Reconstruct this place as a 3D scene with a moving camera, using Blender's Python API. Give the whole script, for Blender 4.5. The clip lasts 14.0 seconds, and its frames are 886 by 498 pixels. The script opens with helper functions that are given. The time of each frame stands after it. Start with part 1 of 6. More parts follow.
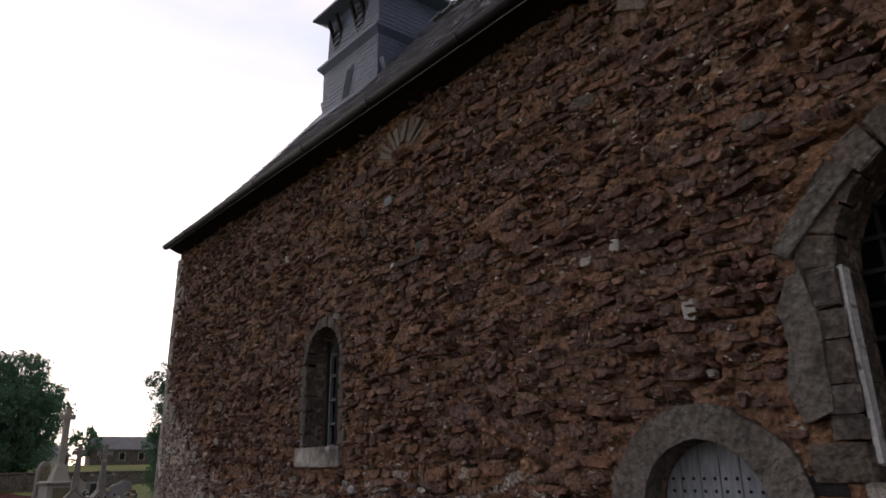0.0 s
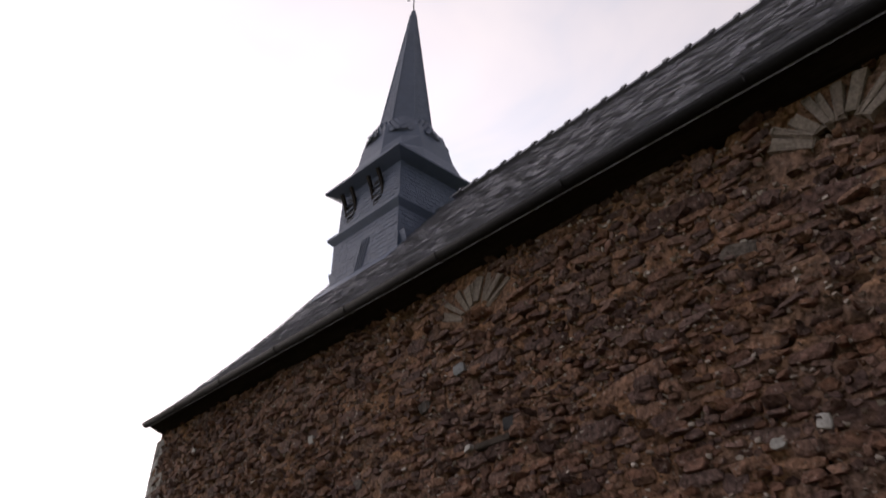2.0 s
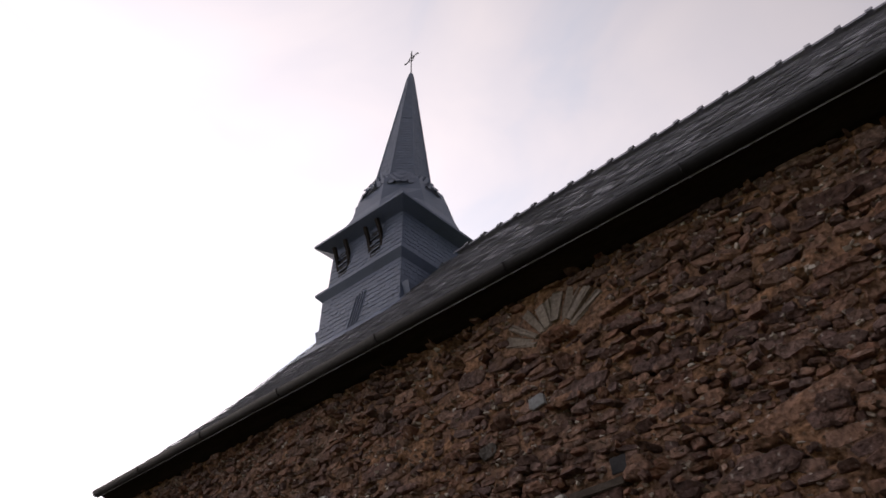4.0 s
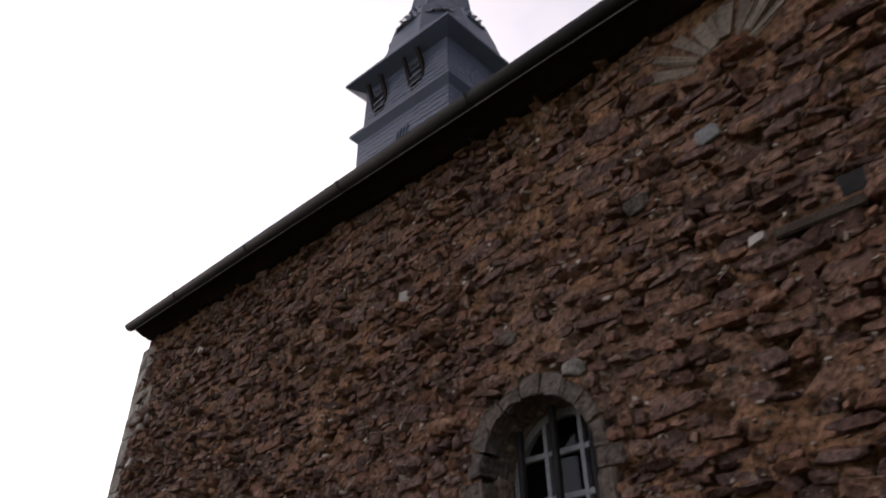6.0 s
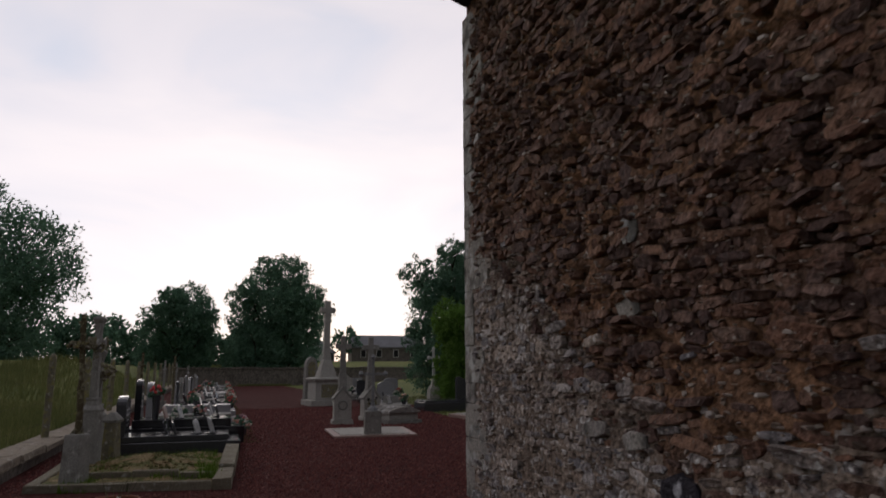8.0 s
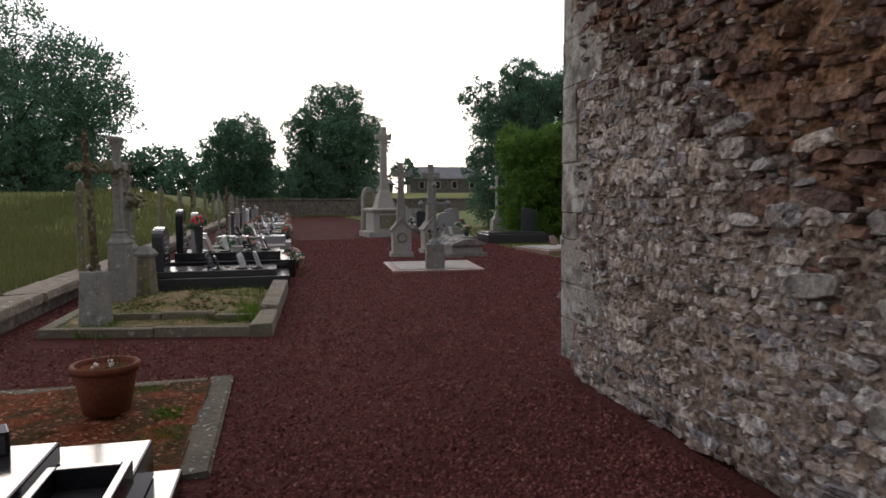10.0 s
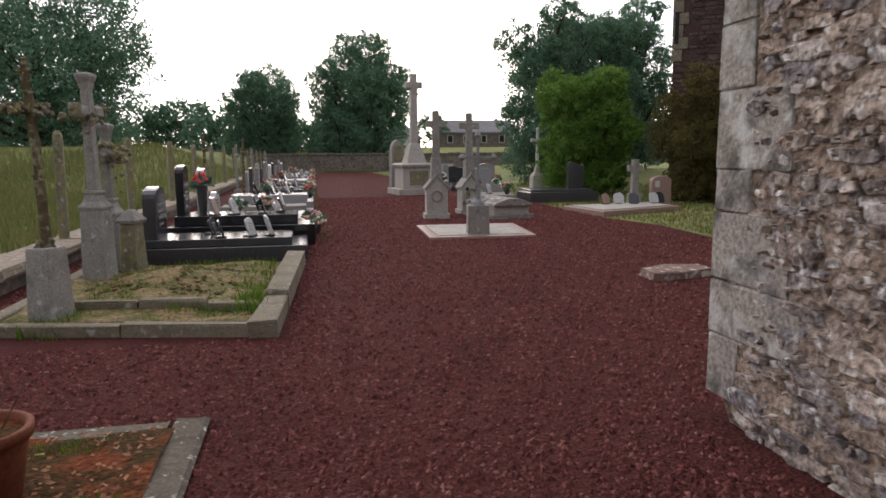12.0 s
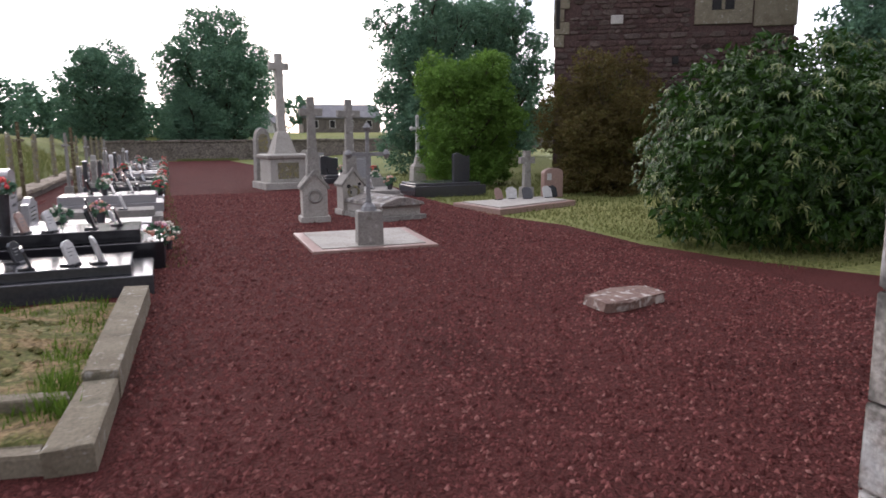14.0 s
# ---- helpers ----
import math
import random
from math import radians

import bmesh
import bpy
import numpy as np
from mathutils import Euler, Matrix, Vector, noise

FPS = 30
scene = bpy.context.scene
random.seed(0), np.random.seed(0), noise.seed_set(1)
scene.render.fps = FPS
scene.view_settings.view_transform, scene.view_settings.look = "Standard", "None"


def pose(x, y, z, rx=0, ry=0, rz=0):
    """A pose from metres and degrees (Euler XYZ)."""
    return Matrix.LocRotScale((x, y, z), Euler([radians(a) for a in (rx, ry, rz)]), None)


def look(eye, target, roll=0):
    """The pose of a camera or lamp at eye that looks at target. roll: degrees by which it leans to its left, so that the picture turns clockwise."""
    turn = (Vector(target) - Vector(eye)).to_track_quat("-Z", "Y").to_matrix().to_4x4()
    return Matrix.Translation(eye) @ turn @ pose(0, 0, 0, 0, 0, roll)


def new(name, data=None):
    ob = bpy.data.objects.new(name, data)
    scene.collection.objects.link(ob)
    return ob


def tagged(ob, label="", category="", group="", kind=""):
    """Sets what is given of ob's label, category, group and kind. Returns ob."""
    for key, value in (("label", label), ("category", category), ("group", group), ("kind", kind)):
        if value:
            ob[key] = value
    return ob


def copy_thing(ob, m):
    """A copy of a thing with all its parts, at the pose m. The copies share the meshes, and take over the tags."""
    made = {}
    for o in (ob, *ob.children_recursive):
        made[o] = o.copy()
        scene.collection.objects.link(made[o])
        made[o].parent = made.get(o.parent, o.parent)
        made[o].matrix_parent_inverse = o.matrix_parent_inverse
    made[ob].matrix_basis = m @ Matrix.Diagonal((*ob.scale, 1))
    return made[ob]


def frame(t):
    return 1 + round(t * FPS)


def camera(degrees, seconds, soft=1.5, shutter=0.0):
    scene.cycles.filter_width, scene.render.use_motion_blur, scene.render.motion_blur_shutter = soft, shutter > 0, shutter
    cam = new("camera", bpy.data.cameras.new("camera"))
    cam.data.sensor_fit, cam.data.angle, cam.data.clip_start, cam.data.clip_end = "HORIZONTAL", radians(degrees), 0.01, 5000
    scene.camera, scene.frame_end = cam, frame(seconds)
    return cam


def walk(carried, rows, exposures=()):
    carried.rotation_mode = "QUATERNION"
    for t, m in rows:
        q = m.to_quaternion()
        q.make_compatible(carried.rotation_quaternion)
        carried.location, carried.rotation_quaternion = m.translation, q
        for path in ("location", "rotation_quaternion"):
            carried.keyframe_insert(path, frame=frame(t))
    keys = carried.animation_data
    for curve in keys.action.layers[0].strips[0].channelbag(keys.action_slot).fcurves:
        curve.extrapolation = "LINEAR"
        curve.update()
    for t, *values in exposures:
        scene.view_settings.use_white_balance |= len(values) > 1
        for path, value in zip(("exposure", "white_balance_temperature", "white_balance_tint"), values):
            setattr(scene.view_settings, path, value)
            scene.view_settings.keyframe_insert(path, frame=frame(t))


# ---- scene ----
cam = camera(66.6, 14.0, 1.6, 0.25)
PATH = [
    (0, (0.047, -0.016, 1.552), (1.212, 1.49, 2.164), -1.0),
    (0.5, (-0.068, 0.428, 1.569), (1.099, 1.869, 2.317), -0.7),
    (1, (-0.169, 0.856, 1.634), (0.959, 2.227, 2.554), -0.7),
    (1.5, (-0.243, 1.244, 1.67), (0.883, 2.576, 2.648), -0.5),
    (2, (-0.209, 1.657, 1.764), (0.892, 2.898, 2.881), -0.6),
    (2.2, (-0.22, 1.83, 1.75), (0.849, 3.004, 2.966), -0.7),
    (4.3, (0.131, 3.72, 1.869), (1.215, 4.741, 3.204), -1.2),
    (4.5, (0.201, 3.891, 1.879), (1.293, 4.916, 3.204), -1.0),
    (5, (0.386, 4.401, 1.854), (1.494, 5.415, 3.175), -1.3),
    (5.5, (0.532, 4.867, 1.717), (1.673, 5.914, 2.982), -1.2),
    (6, (0.745, 5.331, 1.686), (1.936, 6.5, 2.788), -0.8),
    (6.5, (0.829, 5.809, 1.671), (1.977, 7.203, 2.53), -0.7),
    (7, (1.039, 6.3, 1.653), (1.995, 7.921, 2.331), -0.7),
    (7.5, (1.203, 6.825, 1.613), (1.951, 8.6, 2.151), -0.3),
    (8, (1.35, 7.375, 1.605), (1.977, 9.243, 1.949), -0.2),
    (8.5, (1.51, 7.907, 1.566), (2.1, 9.809, 1.743), 0.1),
    (9, (1.602, 8.395, 1.53), (2.135, 10.323, 1.549), -0.0),
    (9.2, (1.625, 8.576, 1.546), (2.15, 10.506, 1.521), -0.1),
    (11.3, (1.909, 10.873, 1.507), (2.302, 12.822, 1.287), -0.3),
    (11.5, (1.908, 11.043, 1.484), (2.302, 12.992, 1.265), -0.3),
    (12, (1.933, 11.555, 1.515), (2.323, 13.497, 1.235), -0.4),
    (12.5, (1.951, 12.095, 1.573), (2.373, 14.018, 1.218), -0.1),
    (13, (1.969, 12.584, 1.6), (2.457, 14.493, 1.255), -0.3),
    (13.5, (2.021, 13.043, 1.624), (2.631, 14.914, 1.264), -0.3),
    (14, (2.058, 13.537, 1.686), (2.818, 15.358, 1.359), -0.4),
]
EXPOSURES = [(0, 0.0, 6450, 12), (0.7, 0.2, 6450, 13), (2.2, 0.25, 6450, 13), (4.5, 0.25, 6450, 13), (6.0, 0.4, 6400, 14), (7.0, 0.05, 6400, 13), (7.5, -0.3, 6350, 13), (8.0, -0.55, 6300, 10), (8.5, -0.72, 6250, 6), (9.2, -0.27, 6250, 6), (11.3, 1.15, 6450, 10), (12.0, 1.1, 6500, 10), (12.5, 1.75, 6450, 10), (13.0, 1.68, 6300, 11), (13.5, 1.5, 6150, 12), (14, 1.45, 6100, 13)]
walk(cam, [(t, look(eye, target, roll)) for t, eye, target, roll in PATH], EXPOSURES)

# ---- world and sun ----
world = bpy.data.worlds.new("dusk_sky")
scene.world = world
world.use_nodes = True
wn, wl = world.node_tree.nodes, world.node_tree.links
wn.clear()
sky = wn.new("ShaderNodeTexSky")
sky.sky_type = "NISHITA"
sky.sun_disc = False
sky.sun_elevation = radians(9)
sky.sun_rotation = radians(8)
sky_bg = wn.new("ShaderNodeBackground")
sky_bg.inputs["Strength"].default_value = 0.07
wl.new(sky.outputs[0], sky_bg.inputs["Color"])
tc = wn.new("ShaderNodeTexCoord")
sq = wn.new("ShaderNodeMapping")
sq.inputs["Scale"].default_value = (1.0, 1.0, 2.6)
wl.new(tc.outputs["Generated"], sq.inputs["Vector"])
cn = wn.new("ShaderNodeTexNoise")
cn.inputs["Scale"].default_value = 2.2
cn.inputs["Detail"].default_value = 5
cn.inputs["Distortion"].default_value = 0.6
wl.new(sq.outputs[0], cn.inputs["Vector"])
cr = wn.new("ShaderNodeValToRGB")
cr.color_ramp.elements[0].position, cr.color_ramp.elements[0].color = 0.34, (0.68, 0.70, 0.80, 1)
cr.color_ramp.elements[1].position, cr.color_ramp.elements[1].color = 0.66, (0.95, 0.86, 0.87, 1)
mid_e = cr.color_ramp.elements.new(0.5)
mid_e.color = (0.85, 0.79, 0.83, 1)
wl.new(cn.outputs["Fac"], cr.inputs["Fac"])
cloud_bg = wn.new("ShaderNodeBackground")
cloud_bg.inputs["Strength"].default_value = 1.35
wl.new(cr.outputs["Color"], cloud_bg.inputs["Color"])
glow = wn.new("ShaderNodeVectorMath")
glow.operation = "DOT_PRODUCT"
glow.inputs[1].default_value = (0.08, 0.82, -0.58)
wl.new(tc.outputs["Generated"], glow.inputs[0])
gm = wn.new("ShaderNodeMapRange")
gm.inputs["From Min"].default_value, gm.inputs["From Max"].default_value = -0.55, 0.82
gm.inputs["To Min"].default_value, gm.inputs["To Max"].default_value = 0.58, 2.05
wl.new(glow.outputs["Value"], gm.inputs["Value"])
wl.new(gm.outputs[0], cloud_bg.inputs["Strength"])
mixs = wn.new("ShaderNodeMixShader")
mixs.inputs[0].default_value = 0.80
wl.new(sky_bg.outputs[0], mixs.inputs[1])
wl.new(cloud_bg.outputs[0], mixs.inputs[2])
wo = wn.new("ShaderNodeOutputWorld")
wl.new(mixs.outputs[0], wo.inputs["Surface"])
sun = new("sun", bpy.data.lights.new("sun", "SUN"))
sun.data.energy = 0.5
sun.data.angle = radians(20)
sun.data.color = (1.0, 0.86, 0.74)
sun.matrix_world = look((0, 0, 30), (0 + 6, -28, 20))

# ---- materials ----
def material(name, cols, scale=2.0, rough=0.9, bump=0.3, bscale=30.0, metal=0.0, rand=0.0, spec=0.15, spots=None, fine=0.35, stretch=(1, 1, 1), spots2=None, bdist=0.02, through_light=0.0):
    """cols: colours of a ramp driven by a coarse noise and, by the share rand, by each piece's own number. spots: (colour, scale, threshold, strength)."""
    m = bpy.data.materials.new(name)
    m.use_nodes = True
    n, l = m.node_tree.nodes, m.node_tree.links
    bsdf = n["Principled BSDF"]
    geo = n.new("ShaderNodeNewGeometry")
    mp = n.new("ShaderNodeMapping")
    mp.inputs["Scale"].default_value = stretch
    l.new(geo.outputs["Position"], mp.inputs["Vector"])

    def tex(s, det=4, dist=0.0):
        t = n.new("ShaderNodeTexNoise")
        t.inputs["Scale"].default_value, t.inputs["Detail"].default_value, t.inputs["Distortion"].default_value = s, det, dist
        l.new(mp.outputs[0], t.inputs["Vector"])
        return t.outputs["Fac"]

    def calc(op, a, b):
        c = n.new("ShaderNodeMath")
        c.operation = op
        for i, v in enumerate((a, b)):
            if isinstance(v, (int, float)):
                c.inputs[i].default_value = v
            else:
                l.new(v, c.inputs[i])
        return c.outputs[0]

    coarse = tex(scale, 5, 0.4)
    wide = calc("MULTIPLY", calc("SUBTRACT", coarse, 0.5), 1.9)
    fac = calc("ADD", calc("MULTIPLY", wide, 1 - rand), 0.5)
    if rand:
        oi = n.new("ShaderNodeObjectInfo")
        r = calc("FRACT", calc("ADD", geo.outputs["Random Per Island"], oi.outputs["Random"]), 0)
        fac = calc("ADD", fac, calc("MULTIPLY", calc("SUBTRACT", r, 0.5), rand))
    ramp = n.new("ShaderNodeValToRGB")
    el = ramp.color_ramp.elements
    while len(el) < len(cols):
        el.new(0.5)
    for i, c in enumerate(cols):
        el[i].position = i / max(1, len(cols) - 1)
        el[i].color = (*c, 1)
    l.new(fac, ramp.inputs["Fac"])
    colour = ramp.outputs["Color"]
    grain = tex(bscale, 6)
    mul = n.new("ShaderNodeMix")
    mul.data_type, mul.blend_type = "RGBA", "MULTIPLY"
    mul.inputs["Factor"].default_value = 1.0
    l.new(colour, mul.inputs["A"])
    gv = calc("ADD", calc("MULTIPLY", calc("SUBTRACT", grain, 0.5), fine * 3), 1.0)
    l.new(gv, mul.inputs["B"])
    colour = mul.outputs["Result"]
    for sp in (spots, spots2):
        if not sp:
            continue
        sc, ss, th, amt = sp
        sm = n.new("ShaderNodeMapRange")
        sm.inputs["From Min"].default_value, sm.inputs["From Max"].default_value, sm.inputs["To Max"].default_value = th, th + 0.13, amt
        l.new(tex(ss, 6, 0.3), sm.inputs["Value"])
        mx = n.new("ShaderNodeMix")
        mx.data_type = "RGBA"
        l.new(sm.outputs[0], mx.inputs["Factor"])
        l.new(colour, mx.inputs["A"])
        mx.inputs["B"].default_value = (*sc, 1)
        colour = mx.outputs["Result"]
    l.new(colour, bsdf.inputs["Base Color"])
    bsdf.inputs["Roughness"].default_value = rough
    bsdf.inputs["Metallic"].default_value = metal
    bsdf.inputs["Specular IOR Level"].default_value = spec
    if through_light:
        tr = n.new("ShaderNodeBsdfTranslucent")
        l.new(colour, tr.inputs["Color"])
        ms = n.new("ShaderNodeMixShader")
        ms.inputs[0].default_value = through_light
        l.new(bsdf.outputs[0], ms.inputs[1])
        l.new(tr.outputs[0], ms.inputs[2])
        l.new(ms.outputs[0], n["Material Output"].inputs["Surface"])
    if bump:
        b = n.new("ShaderNodeBump")
        b.inputs["Strength"].default_value, b.inputs["Distance"].default_value = bump, bdist
        l.new(calc("ADD", grain, calc("MULTIPLY", tex(bscale * 0.3, 3), 1.2)), b.inputs["Height"])
        l.new(b.outputs[0], bsdf.inputs["Normal"])
    return m


M_RUBBLE = material("schist_rubble", [(0.0422, 0.0229, 0.0195), (0.1782, 0.0940, 0.0624), (0.0898, 0.0584, 0.0533), (0.2178, 0.1245, 0.0832), (0.1294, 0.0864, 0.0754), (0.0607, 0.0343, 0.0273), (0.3564, 0.2413, 0.1885)], 1.0, 0.85, 1.0, 22, rand=0.76, spots=((0.38, 0.34, 0.30), 24, 0.62, 0.65), spots2=((0.17, 0.092, 0.046), 2.2, 0.57, 0.4), fine=0.95, bdist=0.045)
M_LOWRUBBLE = material("grey_rubble", [(0.0640, 0.0521, 0.0481), (0.2688, 0.2096, 0.1690), (0.1536, 0.1372, 0.1365), (0.3712, 0.3048, 0.2535), (0.1920, 0.1803, 0.1885), (0.4608, 0.4128, 0.3770), (0.2304, 0.1651, 0.1300)], 1.4, 0.85, 1.0, 24, rand=0.78, spots=((0.66, 0.66, 0.64), 15, 0.57, 0.9), spots2=((0.030, 0.026, 0.024), 7, 0.585, 0.75), fine=0.95, bdist=0.045)
M_MORTAR = material("earth_mortar", [(0.0806, 0.0471, 0.0346), (0.1365, 0.0818, 0.0576), (0.2340, 0.1290, 0.0742), (0.1495, 0.0967, 0.0742), (0.2990, 0.1674, 0.0922)], 0.8, 0.97, 1.0, 24, fine=0.95, spots=((0.32, 0.27, 0.22), 22, 0.61, 0.6), spots2=((0.030, 0.019, 0.015), 8, 0.57, 0.8), bdist=0.05)
M_LOWMORTAR = material("grey_mortar", [(0.1088, 0.0850, 0.0688), (0.2304, 0.1775, 0.1400), (0.2944, 0.2375, 0.1900)], 1.1, 0.97, 1.0, 24, fine=0.95, spots=((0.50, 0.49, 0.47), 13, 0.575, 0.75), spots2=((0.04, 0.033, 0.03), 8, 0.585, 0.75), bdist=0.05)
M_CHIP = material("pale_chips", [(0.0875, 0.0641, 0.0487), (0.2041, 0.1569, 0.1254), (0.3208, 0.2708, 0.2299), (0.5249, 0.4705, 0.418)], 2, 0.85, 0.3, 40, rand=0.9)
M_QUOIN = material("quoin_granite", [(0.1656, 0.1461, 0.1253), (0.2795, 0.261, 0.2296), (0.2278, 0.2088, 0.1931), (0.3415, 0.3236, 0.2819)], 2.5, 0.9, 0.4, 45, rand=0.4, spots=((0.50, 0.51, 0.49), 5, 0.53, 0.7), spots2=((0.05, 0.05, 0.045), 4.5, 0.515, 0.75), fine=0.7)
M_WHITESTONE = material("white_quartz", [(0.315, 0.3, 0.2775), (0.45, 0.435, 0.4125)], 9, 0.7, 0.4, 40, rand=0.3)
M_VOUSSOIR = material("arch_stone", [(0.055, 0.044, 0.037), (0.12, 0.10, 0.085), (0.085, 0.075, 0.068), (0.15, 0.13, 0.115)], 3, 0.9, 0.9, 24, rand=0.7, fine=0.7, spots=((0.24, 0.22, 0.20), 12, 0.6, 0.6), bdist=0.035)
M_ARCHPALE = material("pale_arch_stone", [(0.1309, 0.1040, 0.0842), (0.2380, 0.2023, 0.1683), (0.1845, 0.1561, 0.1346)], 3, 0.9, 0.5, 35, rand=0.6, fine=0.5)
M_BEAM = material("old_beam", [(0.035, 0.028, 0.022), (0.075, 0.06, 0.05)], 6, 0.9, 0.5, 50)
M_DARKSTONE = material("dark_slate_stone", [(0.018, 0.016, 0.020), (0.045, 0.040, 0.050)], 5, 0.85, 0.8, 26, spots=((0.55, 0.55, 0.58), 7, 0.53, 0.85), fine=0.8, bdist=0.04)
M_RENDER = material("grey_render", [(0.075, 0.066, 0.058), (0.14, 0.128, 0.115), (0.11, 0.10, 0.09)], 3, 0.95, 0.9, 22, fine=0.6, spots=((0.22, 0.21, 0.20), 7, 0.58, 0.6), spots2=((0.035, 0.03, 0.026), 5, 0.60, 0.6), bdist=0.04)
M_PEEL = material("peeling_limewash", [(0.5, 0.5, 0.5), (0.68, 0.68, 0.68)], 6, 0.85, 0.2, 40, spots=((0.08, 0.08, 0.085), 11, 0.56, 0.9))
M_ROOF = material("roof_slate", [(0.15, 0.148, 0.172), (0.25, 0.245, 0.280), (0.19, 0.187, 0.22), (0.33, 0.325, 0.36)], 0.8, 0.5, 0.25, 40, rand=0.75, spots=((0.5, 0.5, 0.5), 6, 0.66, 0.6), spec=0.5)
M_SLATE = material("steeple_slate", [(0.0534, 0.0703, 0.1128), (0.0784, 0.1009, 0.1579), (0.0655, 0.0844, 0.1331), (0.0926, 0.1158, 0.1748)], 1.2, 0.5, 0.15, 40, rand=0.6, spec=0.5, fine=0.2)
M_ZINC = material("zinc_flashing", [(0.17, 0.175, 0.18), (0.26, 0.265, 0.27)], 9, 0.7, 0.2, 40, metal=0.2)
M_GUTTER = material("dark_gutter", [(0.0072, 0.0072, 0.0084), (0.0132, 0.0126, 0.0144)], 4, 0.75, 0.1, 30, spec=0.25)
# timber taken near black so its colour holds the shade under eaves
M_TIMBER = material("weathered_timber_eave_shade", [(0.012, 0.0096, 0.0084), (0.028, 0.022, 0.0189)], 6, 0.9, 0.4, 60, stretch=(1, 0.2, 1))
M_DOOR = material("pale_blue_door", [(0.2448, 0.272, 0.306), (0.3196, 0.3468, 0.3808)], 3, 0.6, 0.12, 40, stretch=(1, 1, 0.2))
# for ironwork, and for solid fills that paint the dark of openings
M_IRON_DARKS = material("iron_and_dark_fills", [(0.012, 0.012, 0.014), (0.03, 0.028, 0.028)], 8, 0.6, 0.2, 60)
M_FRAME = material("grey_window_paint", [(0.24, 0.26, 0.29), (0.33, 0.35, 0.38)], 6, 0.6, 0.1, 40)
M_DARK = material("dim_plaster", [(0.03, 0.03, 0.03), (0.05, 0.05, 0.05)], 2, 0.95, 0.0)
M_GRAVEL = material("red_gravel_bed", [(0.0493, 0.0160, 0.0144), (0.0841, 0.0282, 0.0255), (0.0638, 0.0222, 0.0199)], 0.8, 0.95, 1.0, 50, fine=0.95, spec=0.06, bdist=0.04)
M_PEBBLE = material("red_gravel", [(0.0426, 0.0146, 0.0143), (0.0880, 0.0292, 0.0269), (0.1562, 0.0565, 0.0520), (0.1136, 0.0401, 0.0367), (0.1749, 0.0672, 0.0596), (0.2352, 0.1210, 0.1050)], 1.0, 0.9, 0.0, 60, rand=0.9, spec=0.06)
M_FIELD = material("meadow_grass", [(0.085, 0.11, 0.035), (0.14, 0.16, 0.05), (0.20, 0.20, 0.075)], 0.12, 0.95, 0.6, 14, fine=0.5, bdist=0.05)
M_GRASS = material("grass_blades", [(0.0506, 0.0952, 0.013), (0.0957, 0.1666, 0.0227), (0.1575, 0.2023, 0.0324)], 0.5, 0.8, 0.0, rand=0.6, through_light=0.35)
M_STRAW = material("meadow_blades", [(0.075, 0.10, 0.035), (0.13, 0.145, 0.05), (0.21, 0.20, 0.085)], 0.3, 0.85, 0.0, rand=0.5, through_light=0.35)
M_SOIL = material("bare_soil", [(0.095, 0.072, 0.036), (0.20, 0.145, 0.075), (0.075, 0.085, 0.026), (0.25, 0.185, 0.10)], 3.5, 0.98, 0.9, 30, fine=0.8, spots=((0.34, 0.27, 0.16), 9, 0.6, 0.6))
M_REDSOIL = material("reddish_soil", [(0.075, 0.022, 0.011), (0.14, 0.042, 0.018), (0.045, 0.032, 0.013), (0.11, 0.034, 0.016)], 3.0, 0.98, 0.9, 35, fine=0.9, spec=0.06, spots=((0.26, 0.12, 0.07), 14, 0.62, 0.5))
M_KERB = material("kerb_concrete", [(0.1116, 0.0958, 0.0673), (0.1763, 0.1575, 0.1154), (0.141, 0.124, 0.0913)], 3, 0.92, 0.4, 45, rand=0.3, spots=((0.45, 0.45, 0.42), 12, 0.6, 0.6), spots2=((0.07, 0.075, 0.05), 4, 0.6, 0.5))
M_DRYLEAF = material("dry_leaves", [(0.09, 0.035, 0.02), (0.20, 0.085, 0.045), (0.30, 0.17, 0.10)], 4, 0.9, 0.0, rand=0.9)
M_FALLEN = material("fallen_stone", [(0.15, 0.10, 0.085), (0.22, 0.16, 0.135)], 6, 0.95, 0.6, 30, spots=((0.52, 0.50, 0.46), 9, 0.54, 0.8), spots2=((0.08, 0.06, 0.05), 7, 0.58, 0.6))
M_OLDKERB = material("mossy_kerb", [(0.070, 0.060, 0.046), (0.12, 0.105, 0.082), (0.09, 0.082, 0.062)], 3, 0.95, 0.6, 40, rand=0.3, spots=((0.55, 0.54, 0.50), 20, 0.61, 0.85), spots2=((0.05, 0.06, 0.03), 5, 0.57, 0.6))
M_COPING = material("pale_coping", [(0.17, 0.14, 0.105), (0.27, 0.23, 0.18), (0.21, 0.18, 0.14)], 2, 0.95, 0.7, 30, rand=0.3, spots=((0.46, 0.44, 0.40), 9, 0.58, 0.7), spots2=((0.08, 0.06, 0.045), 4, 0.57, 0.6))
M_YOUNG = material("young_leaves", [(0.05, 0.085, 0.018), (0.12, 0.165, 0.045), (0.26, 0.29, 0.12)], 1.5, 0.38, 0.0, rand=0.8, spec=0.4, through_light=0.15)
M_STONE = material("grave_stone", [(0.1584, 0.1518, 0.1386), (0.2442, 0.2376, 0.2178), (0.198, 0.1914, 0.1782)], 3, 0.88, 0.35, 45, rand=0.3, spots=((0.12, 0.11, 0.09), 6, 0.57, 0.6), spots2=((0.5, 0.49, 0.45), 10, 0.6, 0.6))
